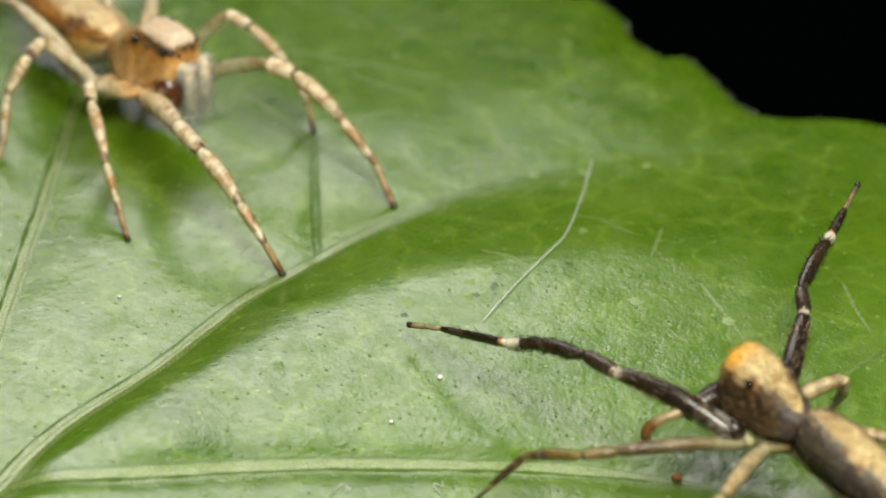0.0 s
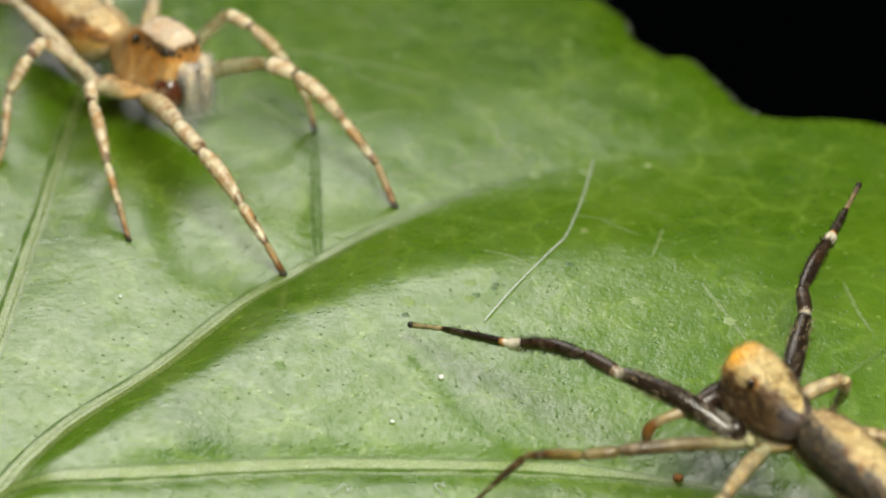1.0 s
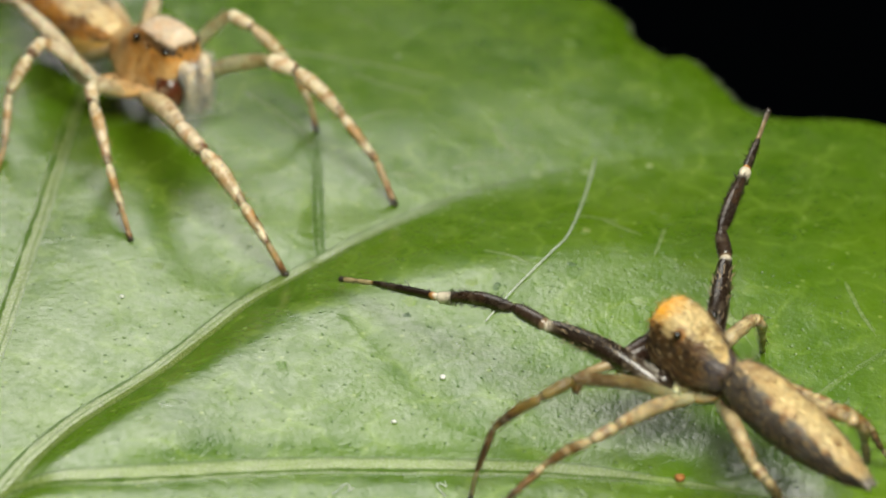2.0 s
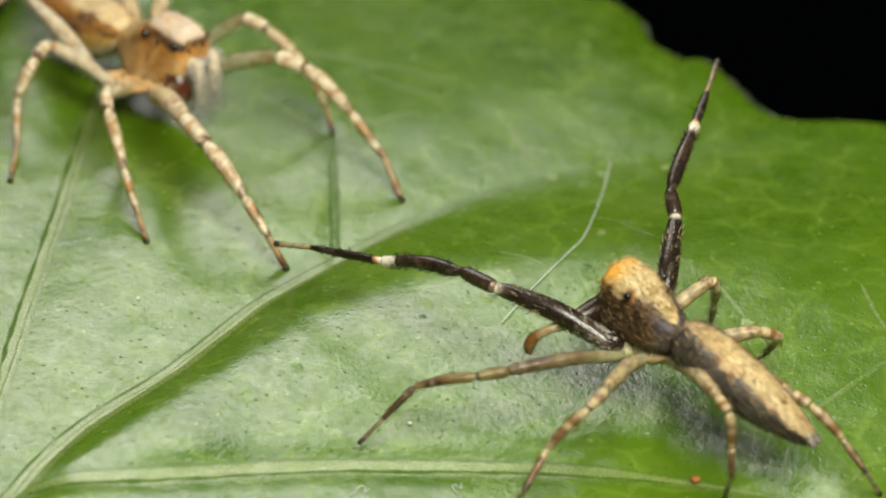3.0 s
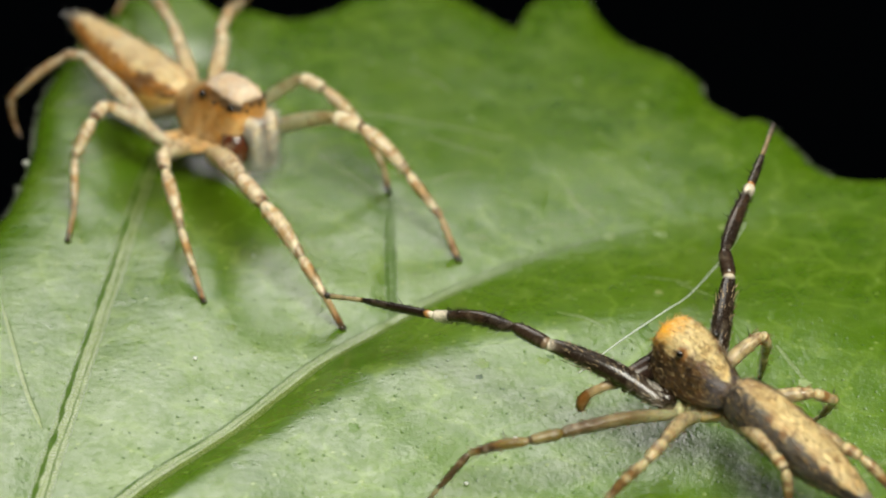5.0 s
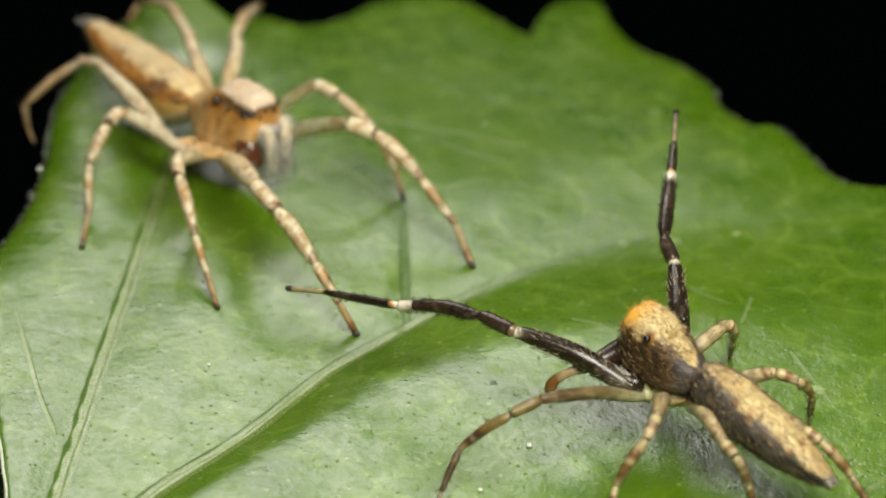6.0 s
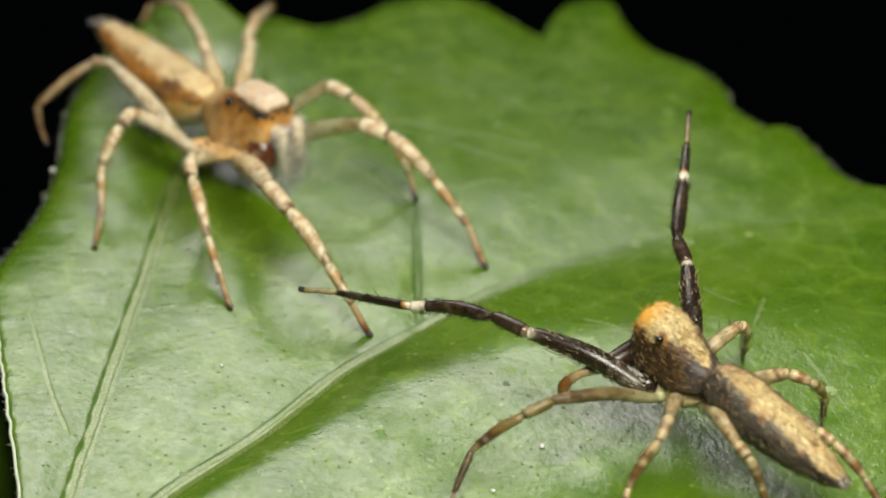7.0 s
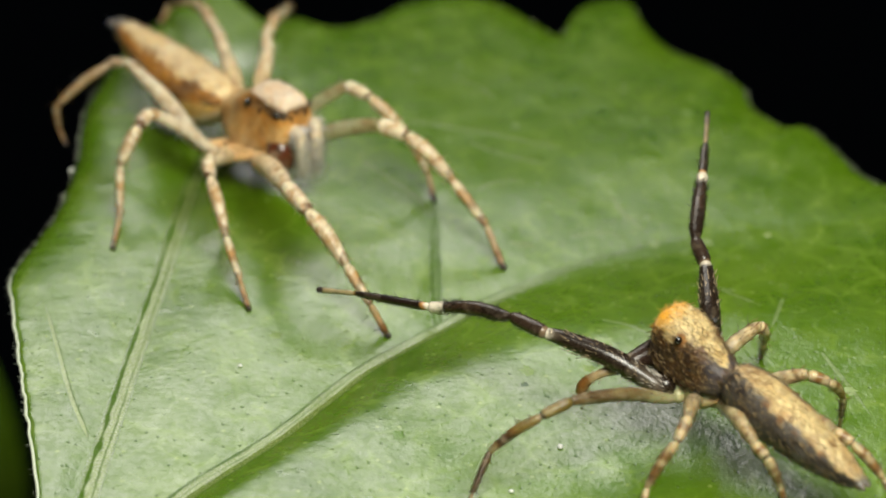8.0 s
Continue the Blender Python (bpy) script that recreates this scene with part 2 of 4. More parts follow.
def leaf_rim(turns):
    """The outline's distance from the leaf's middle at each angle."""
    r = np.interp(turns, EDGE_TURN, EDGE_FAR, period=2 * math.pi)
    return r + 0.02 * np.sin(turns * 61 + 3 * np.sin(turns * 7)) + 0.012 * np.sin(turns * 137 + 5 * np.sin(turns * 11))


def rim_fall(x, y, edge):
    """How far the blade curls down towards its rim, most along the far left side."""
    upper = 1 / (1 + np.exp(-1.3 * (y + 1.5)))
    side = upper / (1 + np.exp(3 * (x + 9.8)))
    curl = 1 - 0.85 * (1 - upper) / (1 + np.exp(2 * (x + 8.0)))
    return curl * 0.30 * np.exp(-edge / 0.9) + 0.10 * np.exp(-edge / 0.15) + 0.45 * side * np.exp(-edge / 0.7)


def blade_z(x, y):
    """The height of the blade's face with its curl towards the rim."""
    dx, dy = x - MIDDLE[0], y - MIDDLE[1]
    edge = max(0.0, float(leaf_rim(np.array([math.atan2(dy, dx)]))[0]) - math.hypot(dx, dy))
    return float(leaf_z(x, y) - rim_fall(x, y, edge))


def leaf_blade(parent, rings=150, spokes=840, thick=0.24):
    turns = np.linspace(-math.pi, math.pi, spokes, endpoint=False)
    rim = leaf_rim(turns)
    k = np.linspace(0.012, 1, rings) ** 0.8
    x = MIDDLE[0] + np.outer(k, rim * np.cos(turns))
    y = MIDDLE[1] + np.outer(k, rim * np.sin(turns))
    edge = np.outer(1 - k, rim)
    z = leaf_z(x, y) - rim_fall(x, y, edge)
    top = np.stack([x, y, z], -1).reshape(-1, 3)
    under = np.stack([x, y, z - thick * (0.55 + 0.45 * (1 - np.exp(-edge / 0.5)))], -1)[::6].reshape(-1, 3)
    faces, n0 = [], len(top)
    nxt = np.roll(np.arange(spokes), -1)
    for i in range(rings - 1):
        for a, b in zip(range(spokes), nxt):
            faces.append((i * spokes + a, (i + 1) * spokes + a, (i + 1) * spokes + b, i * spokes + b))
    low = len(under) // spokes
    for i in range(low - 1):
        for a, b in zip(range(spokes), nxt):
            faces.append((n0 + i * spokes + b, n0 + (i + 1) * spokes + b, n0 + (i + 1) * spokes + a, n0 + i * spokes + a))
    for a, b in zip(range(spokes), nxt):
        faces.append(((rings - 1) * spokes + a, n0 + (low - 1) * spokes + a, n0 + (low - 1) * spokes + b, (rings - 1) * spokes + b))
    faces.append(tuple(range(spokes)))
    mesh = bpy.data.meshes.new("blade")
    mesh.from_pydata((np.concatenate([top, under]) * MM).tolist(), [], [tuple(int(v) for v in f) for f in faces])
    for f in mesh.polygons:
        f.use_smooth = True
    mesh.materials.append(LEAF)
    ob = new("blade", mesh)
    ob.parent = parent
    return ob


def vein(name, parent, line, wide, n, taper=0.6, pale=(0.19, 0.27, 0.06), seams=((0.72, 0.10, 1.0),), fade=0.0):
    """A flat pale rib, mottled, with broken matt green seams along it: (place across, half width, depth)."""
    bm = fresh()
    layer = bm.verts.layers.float_color["tint"]
    path = glide(line, n)
    ahead = np.gradient(path, axis=0)
    ahead /= np.linalg.norm(ahead, axis=1)[:, None]
    side = np.stack([-ahead[:, 1], ahead[:, 0]], 1)
    around, dark = (0.070, 0.155, 0.005), (0.060, 0.135, 0.004)
    across = np.linspace(-1, 1, 33)
    rows = []
    for i, (p, s) in enumerate(zip(path, side)):
        f = i / (n - 1)
        w = wide * (1 - taper * f) * (1 + 0.10 * noise.noise(Vector((9 * f, wide, 0)))) * min(1.0, 0.25 + 8 * f, 0.05 + 4 * (1 - f))
        row = []
        for k in across:
            q = p + s * k * w
            slow = noise.noise(Vector((q[0], q[1], 2 * k)) * 1.6)
            quick = noise.noise(Vector((q[0], q[1], 3 * k)) * 5.0)
            fine = noise.noise(Vector((q[0], q[1], 1.0)) * 11.0)
            tint = blend(around, pale, (1 - abs(k)) * 3.2 * (0.85 + 0.5 * slow + 0.35 * quick) - 0.25 * max(0, fine))
            tint = blend(tint, (0.30, 0.37, 0.13), 0.5 * max(0, quick) * (1 - abs(k)))
            cut = 0.0
            for at, half, deep in seams:
                drift = at + 0.12 * noise.noise(Vector((14 * f, at, 0))) + 0.07 * noise.noise(Vector((60 * f, at, 3)))
                broken = 1.05 + 0.6 * noise.noise(Vector((34 * f, 2 * at, 7)))
                cut = max(cut, deep * min(1.0, max(0.0, 1.5 * broken - abs(k - drift) / half + 0.5 * slow + 0.4 * quick + 0.35 * fine)))
            cut = min(1.0, max(0.0, cut * (1 - max(0, f - fade) / (1 - fade)) if fade else cut))
            tint = blend(tint, dark, cut)
            if fade:
                tint = blend(tint, around, 1.1 * (f - fade) / (1 - fade))
            v = put(bm, (q[0], q[1], blade_z(q[0], q[1]) + 0.0025 + min(1.0, 2.5 * w) * (0.006 + 0.003 * quick) * (1 - k ** 4)), tint)
            v[layer] = (*tint, max(0.05, (0.68 + 0.30 * slow + 0.35 * quick)) * (1 - 0.95 * cut))
            row.append(v)
        rows.append(row)
    for a, b in zip(rows, rows[1:]):
        for j in range(len(across) - 1):
            bm.faces.new((a[j + 1], a[j], b[j], b[j + 1]))
    return part(name, bm, VEIN, parent)


def leaf_margin(parent):
    """The hard rim of the blade, pale and thicker at lower left to paint the glint on its curl, and the fine hairs that
    stand on it.
    """
    turns = np.linspace(-math.pi, math.pi, 700)
    rim = leaf_rim(turns)
    x, y = MIDDLE[0] + rim * np.cos(turns), MIDDLE[1] + rim * np.sin(turns)
    z = leaf_z(x, y) - rim_fall(x, y, 0.0 * x) - 0.02
    bm = fresh()
    tube(bm, np.stack([x, y, z], 1).tolist(), (0.015 + 0.04 / (1 + np.exp(2 * (x + 9.5))) / (1 + np.exp(1.5 * (y + 2.0)))).tolist(), lambda f: (0.4, 0.5, 0.3), 6, 1400)
    edge = part("margin", bm, MARGIN, parent, "thin leaf rim, paled for the glint on its curl")
    bm = fresh()
    for _ in range(900):
        i = random.randrange(700)
        out = Vector((math.cos(turns[i]), math.sin(turns[i]), random.uniform(-0.3, 0.6))) + Vector((random.gauss(0, 0.4), random.gauss(0, 0.4), 0))
        spike(bm, (x[i], y[i], z[i]), Vector((x[i], y[i], z[i])) + out.normalized() * random.uniform(0.08, 0.26), 0.012, (0.7, 0.75, 0.6))
    tagged(part("fringe", bm, MARGIN, edge), "", "", "", "stuff")


leaf = thing("leaf", (0, 0, 0), "glossy green leaf with scalloped edge and pale sunken veins", "leaf")
leaf_blade(leaf)
tagged(vein("midrib", leaf, MIDRIB[:10], 0.46, 420, 0.72, seams=((0.82, 0.09, 0.95), (0.24, 0.05, 0.8), (-0.22, 0.035, 0.5), (-0.97, 0.10, 0.8)), fade=0.35), "pale flat midrib between thin dark seams")
vein("side_vein", leaf, LEFT_VEIN, 0.36, 320, 0.4, seams=((0.52, 0.19, 1.0), (-0.38, 0.09, 0.8), (0.05, 0.03, 0.4)), fade=0.75)
vein("side_vein", leaf, LOW_VEIN, 0.46, 320, 0.4, (0.21, 0.30, 0.07), seams=((-0.45, 0.17, 1.0), (0.85, 0.08, 0.5)))
vein("side_vein", leaf, TWIG_VEIN, 0.20, 120, 0.1, (0.075, 0.165, 0.006), seams=((0.5, 0.3, 0.95), (-0.4, 0.3, 0.9)))
vein("side_vein", leaf, SMALL_VEIN, 0.10, 110, 0.3, (0.24, 0.33, 0.10), seams=((-0.75, 0.25, 0.8),))
vein("side_vein", leaf, RIGHT_VEIN, 0.14, 90, 0.6, (0.14, 0.24, 0.03), seams=((-0.5, 0.2, 0.5),), fade=0.3)


# faint pale scuffs on the blade
for line in (
        [(8.33, -2.55), (8.72, -3.02), (9.43, -3.78)], [(4.64, -4.59), (5.41, -4.98), (6.05, -5.56)], [(10.95, -6.4), (11.31, -7.3), (11.68, -8.2), (12.12, -9.4)],
        [(15.12, -6.2), (15.37, -7.7), (15.7, -8.9)], [(10.11, -3.2), (9.86, -4.2), (9.62, -5.1)], [(8.74, -2.7), (8.0, -2.3), (7.33, -2.1)], [(2.06, 0.67), (2.5, 0.64), (2.84, 0.53)],
        [(5.45, 2.79), (5.86, 2.25), (6.35, 1.37)], [(-2.59, 5.28), (-1.67, 4.17), (-0.87, 3.08), (-0.39, 2.11)], [(-1.54, 8.33), (0.29, 7.91), (2.3, 7.29), (3.92, 6.52)],
        [(2.01, 0.57), (2.44, 0.46), (2.87, 0.43)], [(5.29, 3.62), (5.54, 2.83), (5.75, 2.11)], [(0.84, 6.9), (2.1, 6.03), (3.53, 5.47)], [(1.08, 3.62), (1.71, 4.17), (2.61, 4.35)],
        [(3.93, 1.12), (4.82, 1.48), (5.68, 1.3)], [(0.3, 11.74), (1.24, 10.92), (1.79, 9.91)]):
    vein("scuff", leaf, line, 0.075, 26, 0.2, (0.18, 0.27, 0.07), seams=())


def leaf_spot(x, y, size, tint):
    """A small blotch in the blade."""
    bm = fresh()
    rings = []
    for k, h in ((0.15, 0.004), (0.5, 0.004), (0.8, 0.003), (1.0, -0.002)):
        row = []
        for a in np.linspace(0, 2 * math.pi, 16, endpoint=False):
            r = size * k * (1 + 0.9 * noise.noise(Vector((math.cos(a) + x, math.sin(a) + y, 0)) * 2.1))
            qx, qy = x + r * math.cos(a), y + r * math.sin(a)
            v = put(bm, (qx, qy, blade_z(qx, qy) + h), tint)
            v[bm.verts.layers.float_color["tint"]] = (*tint, 0.35)
            row.append(v)
        rings.append(row)
    for a, b in zip(rings, rings[1:]):
        for j in range(16):
            bm.faces.new((a[j], b[j], b[(j + 1) % 16], a[(j + 1) % 16]))
    bm.faces.new(rings[0])
    part("blotch", bm, VEIN, leaf)


for x, y, size, tint in ((-1.25, -10.52, 0.19, (0.09, 0.20, 0.006)), (2.40, -7.44, 0.24, (0.19, 0.30, 0.06)), (2.32, -8.07, 0.12, (0.03, 0.10, 0.002)), (4.91, -6.77, 0.13, (0.04, 0.12, 0.002)),
                         (4.16, -7.27, 0.17, (0.16, 0.26, 0.03)), (8.0, 9.32, 0.22, (0.16, 0.27, 0.06)), (2.35, 8.2, 0.12, (0.26, 0.36, 0.12)), (8.7, -9.68, 0.15, (0.15, 0.26, 0.05)), (-4.9, -5.0, 0.2, (0.15, 0.25, 0.03)),
                         (4.41, -7.1, 0.12, (0.045, 0.12, 0.002)), (4.96, -6.6, 0.13, (0.045, 0.12, 0.002)), (7.18, -5.5, 0.14, (0.045, 0.12, 0.002)), (4.19, -6.5, 0.2, (0.19, 0.30, 0.05)),
                         (10.02, 1.44, 0.14, (0.34, 0.42, 0.16)), (7.77, -3.3, 0.14, (0.30, 0.36, 0.12)), (6.5, 0.84, 0.22, (0.24, 0.34, 0.12)), (8.07, 1.02, 0.22, (0.24, 0.34, 0.12)), (9.0, -7.3, 0.22, (0.25, 0.35, 0.13)), (11.6, -8.2, 0.2, (0.30, 0.40, 0.16))):
    leaf_spot(x, y, size, tint)


# ---- spiders ----
def frame_of(ahead, up):
    x = Vector(ahead).normalized()
    y = Vector(up).cross(x).normalized()
    return Matrix((x, y, x.cross(y))).transposed()


def loft(bm, rings, turn, at, tint, around=64, along=60, square=2.4, flare=0.0):
    """A closed body through rings (x, half width, top, bottom) of its own axis, turned and set in place. tint(x, side, height, v) gives its colour."""
    ring = glide(rings, along)
    rows = []
    for x, w, hi, lo in ring:
        w, mid, half = max(w, 0.01), 0.5 * (hi + lo), max(0.5 * (hi - lo), 0.01)
        row = []
        for a in np.linspace(0, 2 * math.pi, around, endpoint=False):
            c, s = math.cos(a), math.sin(a)
            r = (abs(c) ** square + abs(s) ** square) ** (-1 / square)
            local = Vector((x, w * r * c * (1 - flare * r * s), mid + half * r * s))
            row.append(put(bm, turn @ local + Vector(at), tint(x, r * c, r * s, local)))
        rows.append(row)
    for a, b in zip(rows, rows[1:]):
        for j in range(around):
            k = (j + 1) % around
            bm.faces.new((a[j], b[j], b[k], a[k]))
    bm.faces.new(rows[0])
    bm.faces.new(rows[-1][::-1])
    bmesh.ops.recalc_face_normals(bm, faces=bm.faces)
    return bm


def tube(bm, line, radii, tint, around=16, n=26, patchy=1.0, blot=(0.05, 0.03, 0.015)):
    """A limb's piece along a line; radii and tint(f) run over its length."""
    path = glide([(*p, r) for p, r in zip(line, radii)], n)
    run = np.concatenate([[0], np.cumsum(np.linalg.norm(np.diff(path[:, :3], axis=0), axis=1))])
    old, rows = None, []
    for i, q in enumerate(path):
        p, r = Vector(q[:3]), max(q[3], 0.006)
        ahead = Vector(path[min(i + 1, n - 1)][:3] - path[max(i - 1, 0)][:3]).normalized()
        side = (old - ahead * old.dot(ahead)).normalized() if old else ahead.orthogonal().normalized()
        old = side
        up = ahead.cross(side)
        row = []
        for a in np.linspace(0, 2 * math.pi, around, endpoint=False):
            co = p + side * r * math.cos(a) + up * r * math.sin(a)
            wob = speckle(co, 3.0)
            c = tint(min(1.0, max(0.0, run[i] / run[-1] + (0.20 * wob + 0.10 * speckle(co, 9.0)) * patchy)))
            row.append(put(bm, co, blend(blend(c, blot, 1.7 * patchy * max(0, speckle(co, 4.6) - 0.06)), (0.85, 0.7, 0.48), 0.9 * patchy * max(0, speckle(co, 4.3) - 0.15))))
        rows.append(row)
    for a, b in zip(rows, rows[1:]):
        for j in range(around):
            k = (j + 1) % around
            bm.faces.new((a[j], a[k], b[k], b[j]))
    bm.faces.new(rows[0][::-1])
    bm.faces.new(rows[-1])
    return bm


def spike(bm, root, tip, thick, tint):
    """One bristle: a slim three-sided cone."""
    root, tip = Vector(root), Vector(tip)
    ahead = (tip - root).normalized()
    a = ahead.orthogonal().normalized()
    b = ahead.cross(a)
    base = [put(bm, root + (a * math.cos(k) + b * math.sin(k)) * thick, tint) for k in (0, 2.09, 4.19)]
    end = put(bm, tip, tint)
    for i in range(3):
        bm.faces.new((base[i], base[(i + 1) % 3], end))


def fur(bm, body, count, long, thick, lay, lift, tone, keep=None):
    """Short hairs over a body's faces, lying along lay and lifted a little."""
    layer = body.verts.layers.float_color["tint"]
    body.faces.ensure_lookup_table()
    faces = [f for f in body.faces if len(f.verts) == 4]
    areas = np.cumsum([f.calc_area() for f in faces])
    lay = Vector(lay).normalized()
    for _ in range(count):
        f = faces[min(int(np.searchsorted(areas, random.random() * areas[-1])), len(faces) - 1)]
        i = random.randrange(4)
        root = f.verts[i].co.lerp(f.verts[(i + 2) % 4].co, random.random())
        if keep and not keep(root):
            continue
        jitter = Vector((random.gauss(0, 1), random.gauss(0, 1), random.gauss(0, 1))) * 0.28
        way = (lay - f.normal * lay.dot(f.normal) + f.normal * lift + jitter).normalized()
        c = tone(tuple(f.verts[0][layer])[:3])
        spike(bm, root - f.normal * 0.01, root + way * long * random.uniform(0.5, 1.2), thick, c)


def ball(bm, at, r, tint):
    made = bmesh.ops.create_uvsphere(bm, u_segments=18, v_segments=12, radius=r)
    for v in made["verts"]:
        v.co += Vector(at)
        v[bm.verts.layers.float_color["tint"]] = (*tint, 1)


def bristles(bm, a, b, r, count, long, tint, side=None, thick=0.012, lie=0.7):
    a, b = Vector(a), Vector(b)
    ahead = (b - a).normalized()
    for _ in range(count):
        f = random.random()
        out = side.copy() if side else Vector((random.gauss(0, 1), random.gauss(0, 1), random.gauss(0, 1)))
        out += Vector((random.gauss(0, 1), random.gauss(0, 1), random.gauss(0, 1))) * 0.25
        out = (out - ahead * out.dot(ahead)).normalized()
        root = a.lerp(b, f) + out * r * 0.9
        spike(bm, root, root + (out + ahead * lie * random.uniform(0.4, 1.6)).normalized() * 1.2 * long * random.uniform(0.6, 1.2), thick, tint)


def speckle(p, size):
    return noise.noise(Vector(p) * size)


def bands(stops, soft=0.04):
    """Colours along a piece: (from where, colour), each coming in over a soft stretch."""
    def pick(f):
        c = stops[0][1]
        for at, d in stops:
            c = blend(c, d, (f - at) / soft)
        return c
    return pick


JOINTED = {}


def limb(spider, who, key, joints, steps, radii, marks, hairs, label, material):
    """A leg in pieces: its thigh turns at the hip, and the rest at the knee."""
    hip, knee = Vector(joints[0]), Vector(joints[1])
    names = ("leg", "patella", "tibia", "metatarsus", "tarsus")
    made = []
    for i, name in enumerate(names):
        pivot = hip if i == 0 else knee
        a, b = Vector(joints[i]) - pivot, Vector(joints[i + 1]) - pivot
        r0, rm, r1 = radii[i]
        bm = fresh()
        sag = Vector((0, 0, 0.05 * (b - a).length)) if i in (0, 2) else Vector()
        line = [a, a.lerp(b, 0.12), a.lerp(b, 0.45) + sag, a.lerp(b, 0.85) + sag * 0.5, b]
        tube(bm, line, [0.55 * r0, r0, rm, r1, (1.15 if material == SHINY and i == 2 else 0.72) * r1], bands(marks[i], 0.04 if material == SHINY else 0.09), 16, 44, 0.2 if material == SHINY else 0.6 if who == "male" else 1.1, (0.46, 0.26, 0.10) if who == "female" else (0.05, 0.03, 0.015))
        count, long, tint = hairs[i]
        for c, d, part_of in ((line[1], line[2], 0.38), (line[2], line[3], 0.42), (line[3], line[4], 0.0 if material == SHINY else 0.2)):
            bristles(bm, c, d, rm, int(count * part_of), long, tint, None, 0.016 if i == 0 and who == 'male' else 0.008, 3.0 if i == 0 else 1.0)
        if material == SHINY:
            bristles(bm, line[1], line[2], rm, count // 3, 0.7 * long, DARK, None, 0.010, 1.6)
            bristles(bm, line[2], line[3], rm, count // 3, 0.7 * long, DARK, None, 0.010, 1.6)
            if i == 2:
                bristles(bm, a.lerp(b, 0.80), b.lerp(a, 0.03), r1, 90, 0.12, (1.0, 0.92, 0.75), None, 0.014, 3.0)
            if i == 0:
                bristles(bm, line[0], line[2], r0, 150, 0.2, (0.80, 0.74, 0.64), None, 0.017, 3.0)
                bristles(bm, a.lerp(b, 0.88), a.lerp(b, 0.97), r1, 60, 0.08, (0.92, 0.80, 0.60), Vector((0, -0.4, 1)), 0.014, 4.0)
        if i in (0, 2, 3):
            for f in (0.22, 0.4, 0.58, 0.78):
                out = Vector((random.gauss(0, 0.5), random.gauss(0, 0.5), 1))
                root = a.lerp(b, f) + sag * 0.6
                spike(bm, root, root + out.normalized() * (rm + 0.34) + (b - a).normalized() * 0.12, 0.026, (0.02, 0.014, 0.01))
        if name == "tarsus":
            ball(bm, b, 1.15 * r1, (0.03, 0.022, 0.018))
        ob = part(name, bm, (GLASSY_SKIN if key in ("L1", "L2") else CLEAR_SKIN) if i == 0 and who == "female" else material, spider if i == 0 else made[0], label if i == 0 else "")
        ob.matrix_basis = Matrix.Translation((hip if i == 0 else knee - hip) * MM)
        made.append(ob)
    JOINTED[who, key] = (made, [Vector(j) for j in joints], {n: (Vector(t), Vector(k)) for n, (t, k) in steps.items()})


def coxa(spider, turn, neck, key, hip, r, tint, material):
    """The short first joint of a leg, between the breast plate and the hip."""
    x = {"1": 2.3, "2": 1.85, "3": 1.35, "4": 0.85}[key[1]]
    inner = turn @ Vector((x, 0.35 if key[0] == "L" else -0.35, -1.15)) + neck
    hip = Vector(hip)
    bm = fresh()
    tube(bm, [inner, inner.lerp(hip, 0.35), inner.lerp(hip, 0.75), hip, hip + (hip - inner).normalized() * 0.12], [0.8 * r, 1.1 * r, 1.05 * r, 0.95 * r, 0.5 * r], lambda f: tint, 16, 16)
    bristles(bm, inner, hip, r, 40, 0.16, blend(tint, (0.3, 0.2, 0.1), 0.5), None, 0.006)
    part("coxa", bm, material, spider)


def bend(joints, hip_now, tip, hint):
    """The turn of the thigh and of the rest of a leg that bring its tip to a place, the knee towards hint."""
    hip, knee, end = joints[0], joints[1], joints[-1]
    a, b = (knee - hip).length, (end - knee).length
    way = tip - hip_now
    d = min(max(way.length, abs(a - b) + 0.02), 0.999 * (a + b))
    way.normalize()
    along = (a * a - b * b + d * d) / (2 * d)
    out = hint - hip_now
    out = (out - way * out.dot(way)).normalized()
    now_knee = hip_now + way * along + out * math.sqrt(max(a * a - along * along, 1e-6))
    now_end = hip_now + way * d

    def triad(u, v):
        u = u.normalized()
        w = u.cross(v).normalized()
        return Matrix((u, w.cross(u), w)).transposed()
    thigh = triad(now_knee - hip_now, now_end - now_knee) @ triad(knee - hip, end - knee).transposed()
    rest = triad(now_end - now_knee, -(now_knee - hip_now)) @ triad(end - knee, -(knee - hip)).transposed()
    return thigh, rest


leaf_margin(leaf)


# the courting spider: dark raised forelegs, orange head
MALE_AT = {"D": (7.97, -11.81, 0.00), "A": (12.68, -17.46, 0.00), "B": (11.09, -15.36, 0.00), "C": (9.29, -13.05, 0.00), "C0": (9.29, -13.05, 0.00)}
FEMALE_AT = {"F": (-6.82, 4.83, 0.00), "E": (-6.54, 4.38, 0.00)}
CREAM, TAN, ORANGE, BROWN, DARK, GREY = (0.87, 0.68, 0.33), (0.54, 0.33, 0.09), (0.86, 0.42, 0.03), (0.22, 0.095, 0.022), (0.022, 0.014, 0.009), (0.26, 0.23, 0.19)


def rise(side, height):
    """Degrees up the flank: 0 at the side, 90 on the back."""
    return math.degrees(math.atan2(height, abs(side)))


def streak(v, fine):
    """Noise drawn out along a body's axis."""
    return noise.noise(Vector((v[0] * 0.45, v[1], v[2])) * fine)


